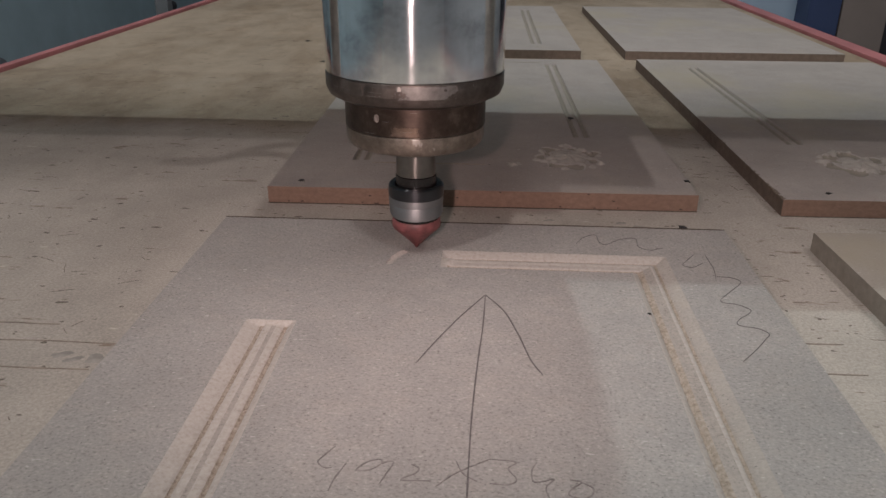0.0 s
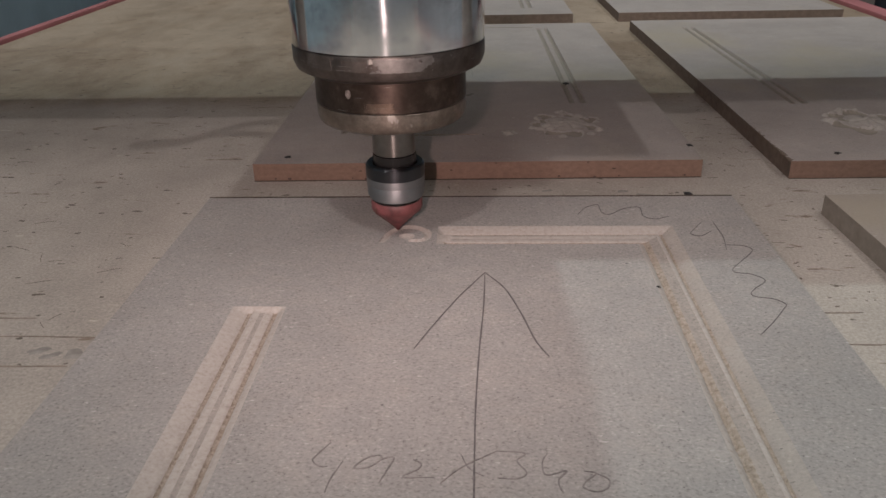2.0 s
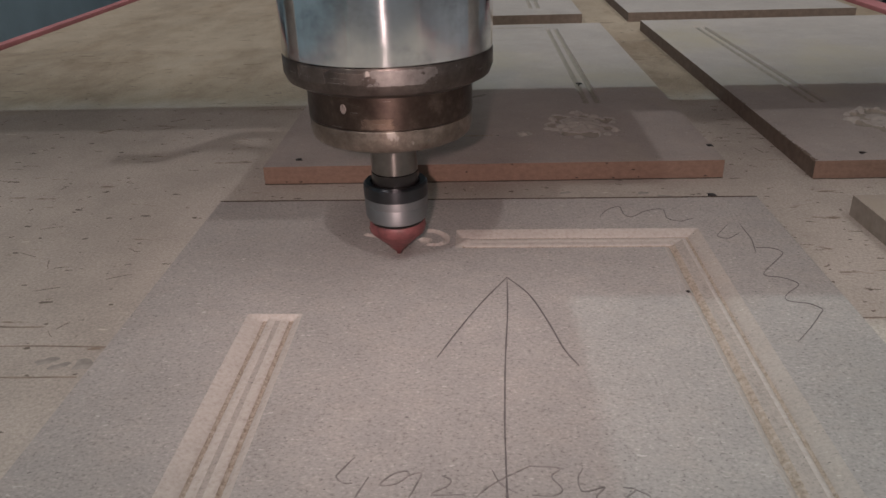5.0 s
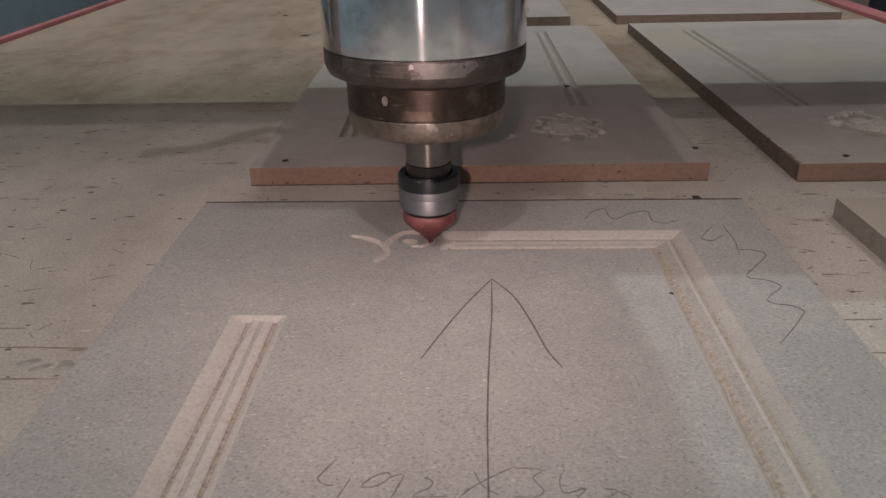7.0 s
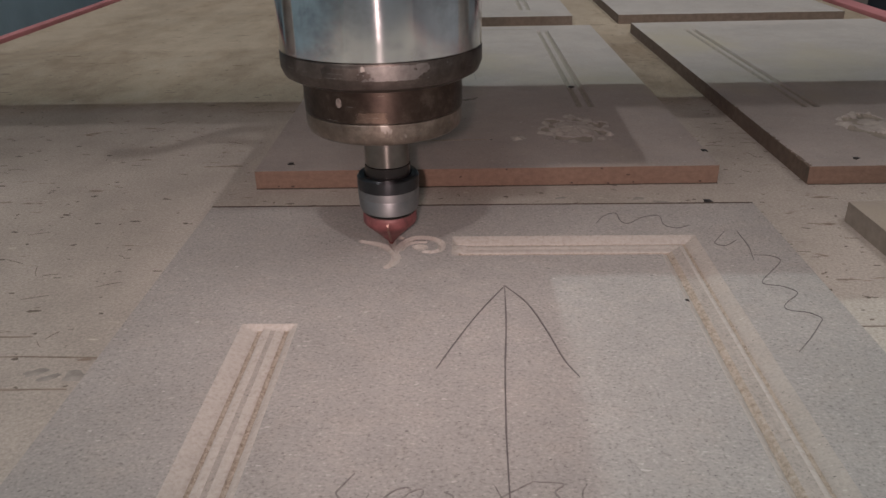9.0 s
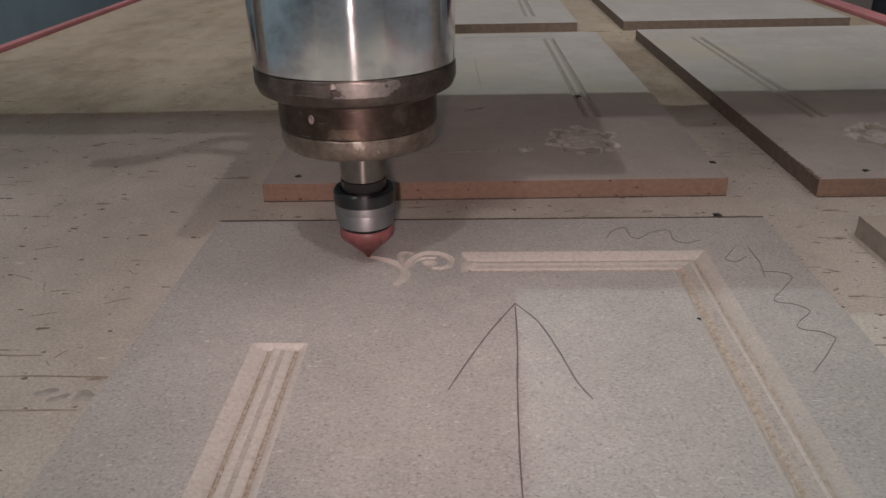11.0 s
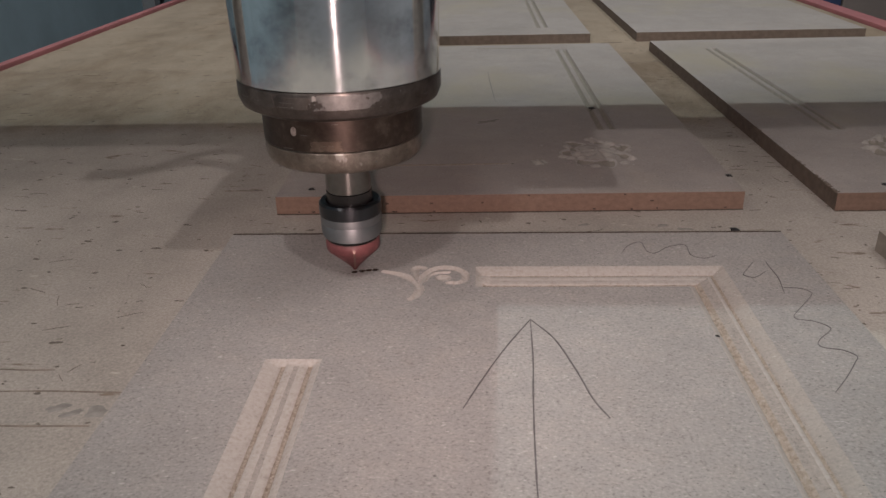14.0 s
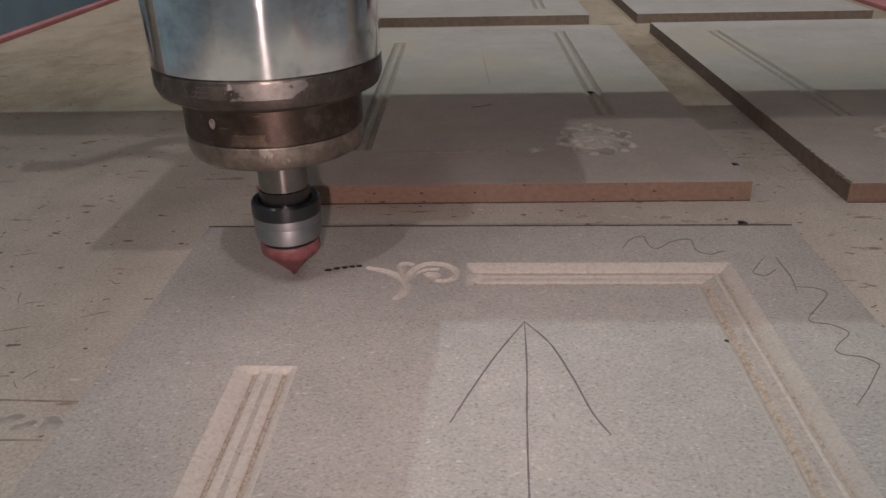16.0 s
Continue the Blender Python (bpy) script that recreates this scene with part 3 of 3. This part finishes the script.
stock_panel("door_panel", (-0.153, 0.0645, 0), 0.7, 326, 570, "grey fibreboard door panel with milled grooves and carved leaves",
            [(249, 156, 535, 16), (54, 72, 468, 15)], [(238, 92, 70, 84, 3, 1.0), (190, 69, 15, 17, 7, 0.45)])
stock_panel("door_panel", (0.2335, 0.064, 0), 1.0, 330, 586, "grey fibreboard door panel with a chipped corner beside the gap",
            [(56, 150, 530, 16)], [(96, 92, 76, 84, 8, 1.5)])
stock_panel("door_panel", (-0.166, 0.715, 0), 0.3, 318, 590, "plain pale fibreboard door panel lying behind the others", [(245, 60, 520, 18)], front=EDGE_HALF_SHADE)
stock_panel("door_panel", (0.219, 0.719, 0), 0.3, 324, 592, "plain pale fibreboard door panel near the red edge", front=EDGE_HALF_SHADE)
stock_panel("door_panel", (0.2446, -0.500, 0), 1.5, 330, 500, "grey fibreboard door panel lying beside the carved one", left=GREY_EDGE_SHADE)


def panel_marks():
    """Pencil line, scuffs and the far end of the frame groove on the carved panel behind."""
    panel = bpy.data.objects["door_panel"]
    part("pencil_mark", stroke([(159, 402), (160, 350), (163, 262)], T, 0.0008), PENCIL_FAINT, panel, "drawn pencil line")
    part("score_mark", stroke([(146, 546), (190, 545), (246, 541)], T, 0.0030), GREY_EDGE_SHADE, panel, "milled line across the far end")
    part("score_mark", stroke([(72, 66), (110, 66), (166, 66.5)], T, 0.0040), TAN, panel, "faint milled line")
    part("score_mark", stroke([(54, 468), (61, 468.4), (69, 468)], T, 0.0030), GREY_EDGE_SHADE, panel, "milled line closing the groove")
    for k, (x, y, r) in enumerate(((150, 186, 2.4), (156, 189, 2.0), (161, 193, 1.3), (146, 182, 1.0))):
        ob = part("scuff", blot(r / 1000, 60 + k, 0.0003, 2.2), STAIN_DARK, panel, "dark scuff on the face")
        ob.location = (x / 1000, y / 1000, T)
    rng = random.Random(23)
    chipped = bpy.data.objects["door_panel.001"]
    for k in range(26):
        y = abs(rng.gauss(0, 70)) + 1
        ob = part("edge_chip", blot(rng.uniform(0.6, 1.5) / 1000 * (1.3 if y < 25 else 0.8), 120 + k, 0.0006, 1.2), EDGE_SHADE_CHIP, chipped, "chip broken out of the edge")
        ob.location = (rng.uniform(0, 0.0008), y / 1000, T - 0.0002)
    for k in range(16):
        x = rng.uniform(4, 322)
        ob = part("edge_nick", blot(rng.uniform(0.4, 0.9) / 1000, 80 + k, 0.0005, 1.6), NICK_SHADE, panel, "nick in the sawn edge")
        ob.location = (x / 1000, 0, rng.choice((BZ + 0.001, BZ + 0.0015, T - 0.001, T - 0.006)))


def blot(r, seed, h=0.0004, stretch=1.6):
    """A small uneven lump."""
    rng = random.Random(seed)
    bm = bmesh.new()
    bmesh.ops.create_icosphere(bm, subdivisions=2, radius=1.0)
    for v in bm.verts:
        k = 1 + 0.8 * noise.noise(v.co * 1.7 + Vector((seed, 0, 0)))
        v.co = Vector((v.co.x * r * stretch * k, v.co.y * r * k, v.co.z * h))
    bmesh.ops.rotate(bm, verts=bm.verts[:], cent=(0, 0, 0), matrix=Matrix.Rotation(rng.uniform(-0.5, 0.5), 3, "Z"))
    return bm


panel_marks()


def screw(x, y, z, r, seed):
    t = thing("screw", (x, y, z), label="small dark spot sunk in the board", category="screw", group="screws in the boards")
    part("head", blot(r, seed, 0.0011, 1.2), DARK_SPOT, t)
    part("shank", tube([(0, 0, 0), (0, 0, -0.008)], r * 0.4, 8), DARK_SPOT, t)


# one dark lump stands in for screws, knots, a nick and a hole
for n, (x, y, z, r) in enumerate([(-0.130, 0.080, T, 0.0022), (0.171, 0.101, T, 0.0020), (0.272, 0.080, T, 0.0020), (0.146, 0.002, T, 0.0028),
                                  (-0.296, 0.852, BZ, 0.0040), (-0.228, 0.664, BZ, 0.0055), (0.172, 0.628, BZ, 0.0045), (0.0985, 0.297, T, 0.0022),
                                  (0.016, 0.133, T - 0.001, 0.0030), (0.1015, -0.1225, T - 0.0005, 0.0010)]):
    screw(x, y, z, r, n)


def bed_marks():
    for k, (x, y, r, st) in enumerate([(-0.1985, -0.163, 0.0026, 2.0), (-0.1800, -0.166, 0.0046, 1.15), (-0.1900, -0.167, 0.0024, 2.0), (-0.205, -0.222, 0.004, 1.3), (0.112, 0.040, 0.0024, 1.6), (0.125, 0.034, 0.002, 2.4), (0.06, 0.042, 0.002, 2.0)]):
        ob = part("smear", blot(r, 20 + k, 0.0003, st), STAIN, BED, "grey smear on the plywood")
        ob.location = (x, y, BZ)
    for y, x0, x1 in ((-0.151, -0.59, -0.172), (-0.176, -0.59, -0.178), (-0.133, -0.34, -0.19), (-0.106, -0.36, -0.20), (-0.211, -0.54, -0.195), (-0.126, 0.178, 0.228), (-0.155, 0.178, 0.228)):
        n = max(6, int((x1 - x0) / 0.012))
        pts = [(1000 * (x0 + (x1 - x0) * k / n), 1000 * y + 0.9 * noise.noise((k * 0.7, y * 90, 3))) for k in range(n + 1)]
        for a in range(0, n - 3, 5):
            part("score_line", stroke(pts[a:a + 4 + (a * 7 + n) % 3], BZ, 0.0012), FAINT, BED, "knife score across the plywood")


bed_marks()


def scratches():
    """Short scratches and chips of years of cutting, all over the plywood in front."""
    rng = random.Random(11)
    joined = bmesh.new()
    for k in range(210):
        left = rng.random() < 0.62
        x = rng.uniform(-0.46, -0.18) if left else rng.uniform(0.18, 0.235)
        y = rng.uniform(-0.26, 0.24) if left else rng.uniform(-0.12, 0.6)
        if rng.random() < 0.12:
            x, y = rng.uniform(-0.15, 0.17), rng.uniform(0.008, 0.062)
        a = rng.gauss(0, 0.35) if rng.random() < 0.7 else rng.uniform(-1.4, 1.4)
        half = rng.choice((0.8, 1.2, 1.6, 2.5, 4, 7))
        dx, dy = half * math.cos(a), half * math.sin(a)
        b = stroke([(1000 * x - dx, 1000 * y - dy), (1000 * x + rng.gauss(0, 0.3), 1000 * y + rng.gauss(0, 0.5)), (1000 * x + dx, 1000 * y + dy)], BZ, rng.uniform(0.0005, 0.0016) if half < 3 else 0.0005, lift=0.00015)
        me = bpy.data.meshes.new("scratch_piece")
        b.to_mesh(me)
        b.free()
        joined.from_mesh(me)
        bpy.data.meshes.remove(me)
    tagged(part("surface_wear", joined, SCRATCH, BED, "dark scratches and chips in the plywood"), kind="stuff")


scratches()


def sawdust():
    """Crumbs of fibre lying in and beside the fresh grooves."""
    rng = random.Random(5)
    verts, faces = [], []
    for k in range(900):
        g = rng.random()
        if g < 0.40:
            x, y, deep = rng.choice((-99.5, -87.3, -94, -106, -84)) + rng.gauss(0, 1.2), rng.uniform(-330, -146), 2.6
        elif g < 0.80:
            x, y, deep = rng.choice((116.7, 106, 111, 122, 103)) + rng.gauss(0, 1.2), rng.uniform(-330, -60), 2.6
        else:
            x, y, deep = rng.uniform(-8, 100), rng.choice((-55.7, -60, -66.8)) + rng.gauss(0, 1.2), 2.6
        if rng.random() < 0.22:
            x, y, deep = x + rng.gauss(0, 14), y + rng.gauss(0, 9), 0.0
        inside = -108 < x < -82 and y < -145 or 101 < x < 125 and y < -50 or -10 < x < 125 and -72.5 < y < -47.5
        z, r = T - (0.0027 if inside else 0) , rng.uniform(0.00018, 0.00055)
        b = len(verts)
        a = rng.uniform(0, 6.28)
        for q in range(3):
            verts.append((x / 1000 + r * math.cos(a + 2.1 * q), y / 1000 + r * math.sin(a + 2.1 * q) * 0.7, z - 0.0001))
        verts.append((x / 1000, y / 1000, z + r * 0.9))
        faces += [(b, b + 1, b + 3), (b + 1, b + 2, b + 3), (b + 2, b, b + 3), (b + 2, b + 1, b)]
    me = bpy.data.meshes.new("sawdust")
    me.from_pydata(verts, [], faces)
    me.materials.append(CUT)
    tagged(new("sawdust", me), "pale fibre crumbs scattered along the fresh grooves", "sawdust", kind="stuff")


sawdust()


# a thin dark ribbon paints contact shade where a panel meets the bed
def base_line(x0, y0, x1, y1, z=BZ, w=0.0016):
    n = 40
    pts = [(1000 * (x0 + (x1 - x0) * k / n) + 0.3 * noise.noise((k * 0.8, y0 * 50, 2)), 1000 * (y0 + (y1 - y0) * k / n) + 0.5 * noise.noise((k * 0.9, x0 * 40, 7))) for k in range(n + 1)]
    part("contact_shade", stroke(pts, z, w), NICK_SHADE, BED, "painted contact shade along the foot of a panel")


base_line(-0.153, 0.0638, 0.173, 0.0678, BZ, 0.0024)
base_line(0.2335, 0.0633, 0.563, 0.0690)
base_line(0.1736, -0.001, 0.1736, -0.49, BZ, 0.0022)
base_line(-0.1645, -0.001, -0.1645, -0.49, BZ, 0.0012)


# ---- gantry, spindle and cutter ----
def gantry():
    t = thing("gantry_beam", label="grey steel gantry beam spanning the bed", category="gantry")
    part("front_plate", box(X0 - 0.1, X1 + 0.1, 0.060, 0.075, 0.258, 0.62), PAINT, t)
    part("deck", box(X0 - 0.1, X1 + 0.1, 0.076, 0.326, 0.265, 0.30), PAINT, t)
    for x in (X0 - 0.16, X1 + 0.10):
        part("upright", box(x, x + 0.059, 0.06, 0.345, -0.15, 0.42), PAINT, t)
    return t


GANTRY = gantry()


def spindle():
    """Origin at the cutter's tip."""
    t = thing("router_spindle", (TX, TY, T), label="steel router spindle with browned nut and red cutter", category="router spindle")
    part("housing", lathe([(0, 0.36), (0.0495, 0.36), (0.0505, 0.358), (0.0505, 0.1115), (0.0500, 0.1110), (0, 0.1110)]), STEEL, t, "polished steel spindle housing")
    part("end_ring", lathe([(0, 0.1108), (0.0502, 0.1108), (0.0506, 0.1102), (0.0506, 0.1030), (0.0490, 0.0990), (0.0450, 0.0968), (0.0408, 0.0960), (0, 0.0960)]), RING, t, "tarnished dark steel ring")
    nut = part("collet_nut", lathe([(0, 0.0958), (0.0405, 0.0958), (0.0405, 0.0806), (0.0399, 0.0801), (0, 0.0801)]), NUT, t, "heat-browned collet nut")
    part("rim", lathe([(0, 0.0799), (0.0399, 0.0799), (0.0403, 0.0795), (0.0402, 0.0735), (0.0393, 0.0706), (0.0382, 0.0695), (0.0345, 0.0684), (0, 0.0681)]), RIM, nut, "worn lighter nut rim")
    bm = bmesh.new()
    bmesh.ops.create_icosphere(bm, subdivisions=2, radius=1.0)
    bmesh.ops.transform(bm, matrix=pose(-0.0177, -0.0364, 0.0900, 0, 0, -26) @ Matrix.Diagonal((0.0017, 0.0006, 0.0024, 1)), verts=bm.verts[:])
    part("paint_spot", bm, STAIN_DARK, nut, "drop of white paint")
    part("shank", lathe([(0, 0.069), (0.0119, 0.069), (0.0119, 0.0484), (0.0115, 0.0480), (0, 0.0480)], 64), SHAFT, t, "ground steel cutter shank")
    part("seal", lathe([(0, 0.0478), (0.0121, 0.0478), (0.0126, 0.0395), (0, 0.0395)], 64), BLACK, t, "black rubber seal")
    collar = part("bearing_collar", lathe([(0.0128, 0.0400), (0.0130, 0.0424), (0.0156, 0.0426), (0.0166, 0.0414), (0.0168, 0.0375), (0.0166, 0.0350), (0.0128, 0.0350)], 72), COLLAR_D, t, "dark steel bearing collar")
    part("bearing_race", lathe([(0, 0.0349), (0.0165, 0.0349), (0.0165, 0.0312), (0.0161, 0.0305), (0.0164, 0.0296), (0.0162, 0.0245), (0.0152, 0.0222), (0.0140, 0.0216), (0, 0.0215)], 72), COLLAR, collar, "worn steel bearing race")
    part("cutter_neck", lathe([(0, 0.0214), (0.0143, 0.0214), (0.0140, 0.0203), (0, 0.0203)], 48), BLACK, t, "dark neck of the cutter")
    bit = part("cutter", lathe([(0, 0.0202), (0.0140, 0.0202), (0.0147, 0.0192), (0.0148, 0.0152), (0.0140, 0.0138), (0.0085, 0.0086), (0.0030, 0.0031), (0.0018, 0.0016), (0.0010, 0.0001), (0, 0.0)], 48), REDBIT, t, "red coated pointed carving cutter")
    for s in (0, 180):
        b = bmesh.new()
        q = [(0.0004, 0.0003), (0.0032, 0.0030), (0.0088, 0.0084), (0.0146, 0.0138), (0.0153, 0.0165), (0.0140, 0.0198), (0.006, 0.0095)]
        front = [b.verts.new((x, -0.0005, z)) for x, z in q]
        back = [b.verts.new((x, 0.0006, z)) for x, z in q]
        b.faces.new(front), b.faces.new(back[::-1])
        for k in range(len(q)):
            b.faces.new((front[k], back[k], back[(k + 1) % len(q)], front[(k + 1) % len(q)]))
        bmesh.ops.recalc_face_normals(b, faces=b.faces[:])
        bmesh.ops.rotate(b, verts=b.verts[:], cent=(0, 0, 0), matrix=Matrix.Rotation(radians(s), 3, "Z"))
        part("cutting_edge", b, CARBIDE, bit, "carbide cutting edge")
    # unseen carriage parts, sized so that their shadows fall in place
    part("clamp_bracket", box(-0.090, 0.080, -0.020, 0.098, 0.19, 0.75, 0.004), PAINT, t, "grey clamp bracket round the spindle")
    part("carriage_plate", box(-0.122, 0.134, 0.022, 0.16, 0.183, 0.19), PAINT, t)
    part("side_bracket", box(-0.122, -0.053, -0.046, 0.05, 0.172, 0.1825), PAINT, t)
    part("side_bracket", box(0.0855, 0.150, 0.030, 0.15, 0.166, 0.1825), PAINT, t)
    # added plates out of view that keep the overhead lamp off the left bed
    part("light_block", box(-0.46, -0.091, 0.0, 0.185, 0.70, 0.72, 0.003), PAINT, t, "added cream plate that blocks the overhead lamp")
    part("light_block", box(-0.0905, -0.03, 0.099, 0.185, 0.70, 0.72, 0.003), PAINT, t, "added cream plate that blocks the overhead lamp")
    part("air_hose", tube(spline([(-0.088, 0.05, 0.25), (-0.125, 0.10, 0.235), (-0.155, 0.098, 0.222), (-0.185, 0.065, 0.214), (-0.215, 0.062, 0.21)], 8), 0.007), HOSE, t, "black air hose")
    part("air_hose", tube(spline([(-0.088, 0.02, 0.245), (-0.118, 0.062, 0.232), (-0.145, 0.078, 0.226), (-0.168, 0.078, 0.224)], 8), 0.0065), HOSE, t, "black air hose")
    part("hose_fitting", tube([(-0.190, 0.064, 0.2125), (-0.205, 0.062, 0.211), (-0.222, 0.062, 0.210)], 0.0095, 14), HOSE, t, "black hose fitting")
    return t, bit


def worn_patch(parent, r, z0, z1, a0, a1, material, seed, label):
    """A bare or scuffed place on a turned surface: a thin shell with a ragged edge."""
    bm = bmesh.new()
    na, nz = max(8, int((a1 - a0) * 4)), max(8, int((z1 - z0) * 5000))
    made = {}

    def at(i, k, out):
        if (i, k, out) not in made:
            a = radians(a0 + (a1 - a0) * i / na)
            made[i, k, out] = bm.verts.new(((r + out) * math.sin(a), -(r + out) * math.cos(a), z0 + (z1 - z0) * k / nz))
        return made[i, k, out]
    for i in range(na):
        for k in range(nz):
            u, v = (i + 0.5) / na, (k + 0.5) / nz
            edge = min(u, 1 - u, v * 3 + 0.04, (1 - v) * 3 + 0.04)
            if edge * 2.2 + 0.8 * noise.noise((u * 5 + seed, v * 2, 1)) + 0.4 * noise.noise((u * 17, v * 6, seed)) + 0.25 * noise.noise((u * 45, v * 15, seed)) > 0.12:
                bm.faces.new([at(*q, 0.00005) for q in ((i, k), (i + 1, k), (i + 1, k + 1), (i, k + 1))]).smooth = True
    for e in [e for e in bm.edges if e.is_boundary]:
        a, b = e.verts
        c, d = [bm.verts.new((v.co.x * (r - 0.0002) / (r + 0.00005), v.co.y * (r - 0.0002) / (r + 0.00005), v.co.z)) for v in (a, b)]
        bm.faces.new((b, a, c, d))
    bmesh.ops.recalc_face_normals(bm, faces=bm.faces[:])
    return part("worn_patch", bm, material, parent, label)


SPINDLE, CUTTER = spindle()
ring_part = next(o for o in SPINDLE.children if o.name.startswith("end_ring"))
nut_part = next(o for o in SPINDLE.children if o.name.startswith("collet_nut"))
worn_patch(ring_part, 0.0506, 0.1031, 0.1101, -6, 31, BARE, 2.0, "bare scuffed steel")
worn_patch(ring_part, 0.0506, 0.1034, 0.1101, -47, -24, DULL, 5.0, "dull grey scuffed steel")
worn_patch(ring_part, 0.0506, 0.1035, 0.1090, -22, -6, DULL, 9.0, "dull grey scuffed steel")
worn_patch(nut_part, 0.0405, 0.0812, 0.0860, -14, 8, NUT_SCUFF, 4.0, "scuffed brown steel")

rng_wear = random.Random(31)
for k in range(22):
    a = rng_wear.uniform(-62, 62)
    on, r, lo, hi = rng_wear.choice(((ring_part, 0.0506, 0.1031, 0.1098), (nut_part, 0.0405, 0.0808, 0.0955), (nut_part, 0.0403, 0.0738, 0.0793)))
    z, wide, tall = rng_wear.uniform(lo, hi - 0.0012), rng_wear.choice((0.8, 1.2, 2.0, 5.0, 9.0)), rng_wear.uniform(0.0003, 0.0010)
    worn_patch(on, r, z, z + (tall if wide < 3 else 0.00025), a, a + wide, BARE, 40.0 + k, "small bright scratch")


# ---- things past the bed ----
def surroundings():
    t = thing("control_cabinet", (0.93, 1.9, -0.85), label="tall navy blue steel cabinet beyond the bed", category="cabinet")
    part("body", box(0, 0.09, 0, 0.5, 0, 1.9, 0.004), NAVY, t)
    part("plinth", box(-0.01, 0.10, -0.01, 0.51, -0.001, 0.06, 0.002), DARK, t)
    t = thing("wall_panel", (1.024, 1.9, -0.85), label="tall taupe board standing beside the cabinet", category="board")
    part("board", box(0, 0.13, 0, 0.03, 0, 1.9, 0.003), TAUPE, t)
    t = thing("storage_rack", (1.16, 1.95, -0.85), label="dark rack standing behind the bed", category="rack")
    part("body", box(0, 0.8, 0, 0.4, 0, 1.9, 0.004), DARK, t)
    t = thing("sheet_stack", (0.40, 2.0, -0.85), label="pale blue sheet material standing upright", category="sheet")
    part("sheet", box(0, 0.57, 0, 0.06, 0, 1.9, 0.003), SKYBLUE, t)
    t = thing("post", (-0.80, 1.487, -0.85), label="slim dark steel post beside the bed", category="post")
    part("shaft", box(-0.016, 0.016, -0.016, 0.016, 0, 1.6, 0.002), FRAME, t)
    part("knob", tube([(0, 0.0, 0.84), (0, 0.055, 0.832)], 0.012, 16), DARK, t, "dark clamp knob")
    t = thing("waste_bin", (-0.915, 0.70, -0.85), label="round black waste bin beside the bed", category="bin")
    part("bin", lathe([(0, 0.0), (0.11, 0.0), (0.115, 0.01), (0.14, 0.80), (0.148, 0.805), (0.148, 0.825), (0.136, 0.83), (0.128, 0.80), (0.11, 0.03), (0, 0.03)], 48), DARK, t)


surroundings()


# ---- what moves ----
TOOL = [  # seconds, tip x, y and lift in millimetres
    (0, -29.5, -47, 1.8), (0.5, -30.2, -58, -0.6), (1, -29, -61, -2), (1.5, -22, -65, -1), (2, -36.4, -53, 0.5), (2.5, -45.5, -64, -1), (3, -56.6, -61, -0.5), (3.5, -62, -59, 1.2),
    (4, -51.6, -67, 0.6), (4.6, -44, -70, 0), (5.2, -43, -80, 0), (5.8, -38, -66, 1), (6.5, -21.6, -53.5, -0.5), (7, -19, -61, -0.6), (7.5, -30.3, -67, -1), (8, -32.5, -57, 4.8),
    (8.5, -43.5, -52.5, 0), (9, -47, -55.6, -0.2), (9.8, -53, -60, 0), (10.6, -61, -55, 0), (11.3, -67.8, -53, 0.5), (11.5, -68.8, -54, 0.7), (11.7, -69, -53, -1), (12, -72.4, -51, 5), (12.25, -72.2, -52, 3),
    (12.5, -71.9, -53.2, -0.4), (12.7, -73, -52.6, 0.5), (13, -76.7, -51.6, 3.8), (13.25, -77, -51.5, 1.5), (13.5, -76.9, -51, -0.3), (14, -80.3, -53.6, 1.7), (14.5, -80.2, -56.5, 3.2), (15, -84.6, -56, 1.4), (15.5, -85.8, -51.8, 4), (16, -101, -63.5, 2.2)]


def motions():
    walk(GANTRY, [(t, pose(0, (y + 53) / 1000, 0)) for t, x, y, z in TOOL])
    walk(SPINDLE, [(t, pose((x + 1) / 1000, y / 1000, T + z / 1000)) for t, x, y, z in TOOL])
    walk(CUTTER, [(k * 0.1, pose(0, 0, 0, 0, 0, 83 * k)) for k in range(161)])
    # each plug sinks inside the board and bares the finished cut below
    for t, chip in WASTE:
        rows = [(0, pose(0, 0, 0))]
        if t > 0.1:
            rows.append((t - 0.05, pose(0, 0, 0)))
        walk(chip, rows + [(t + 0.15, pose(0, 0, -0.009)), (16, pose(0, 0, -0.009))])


motions()
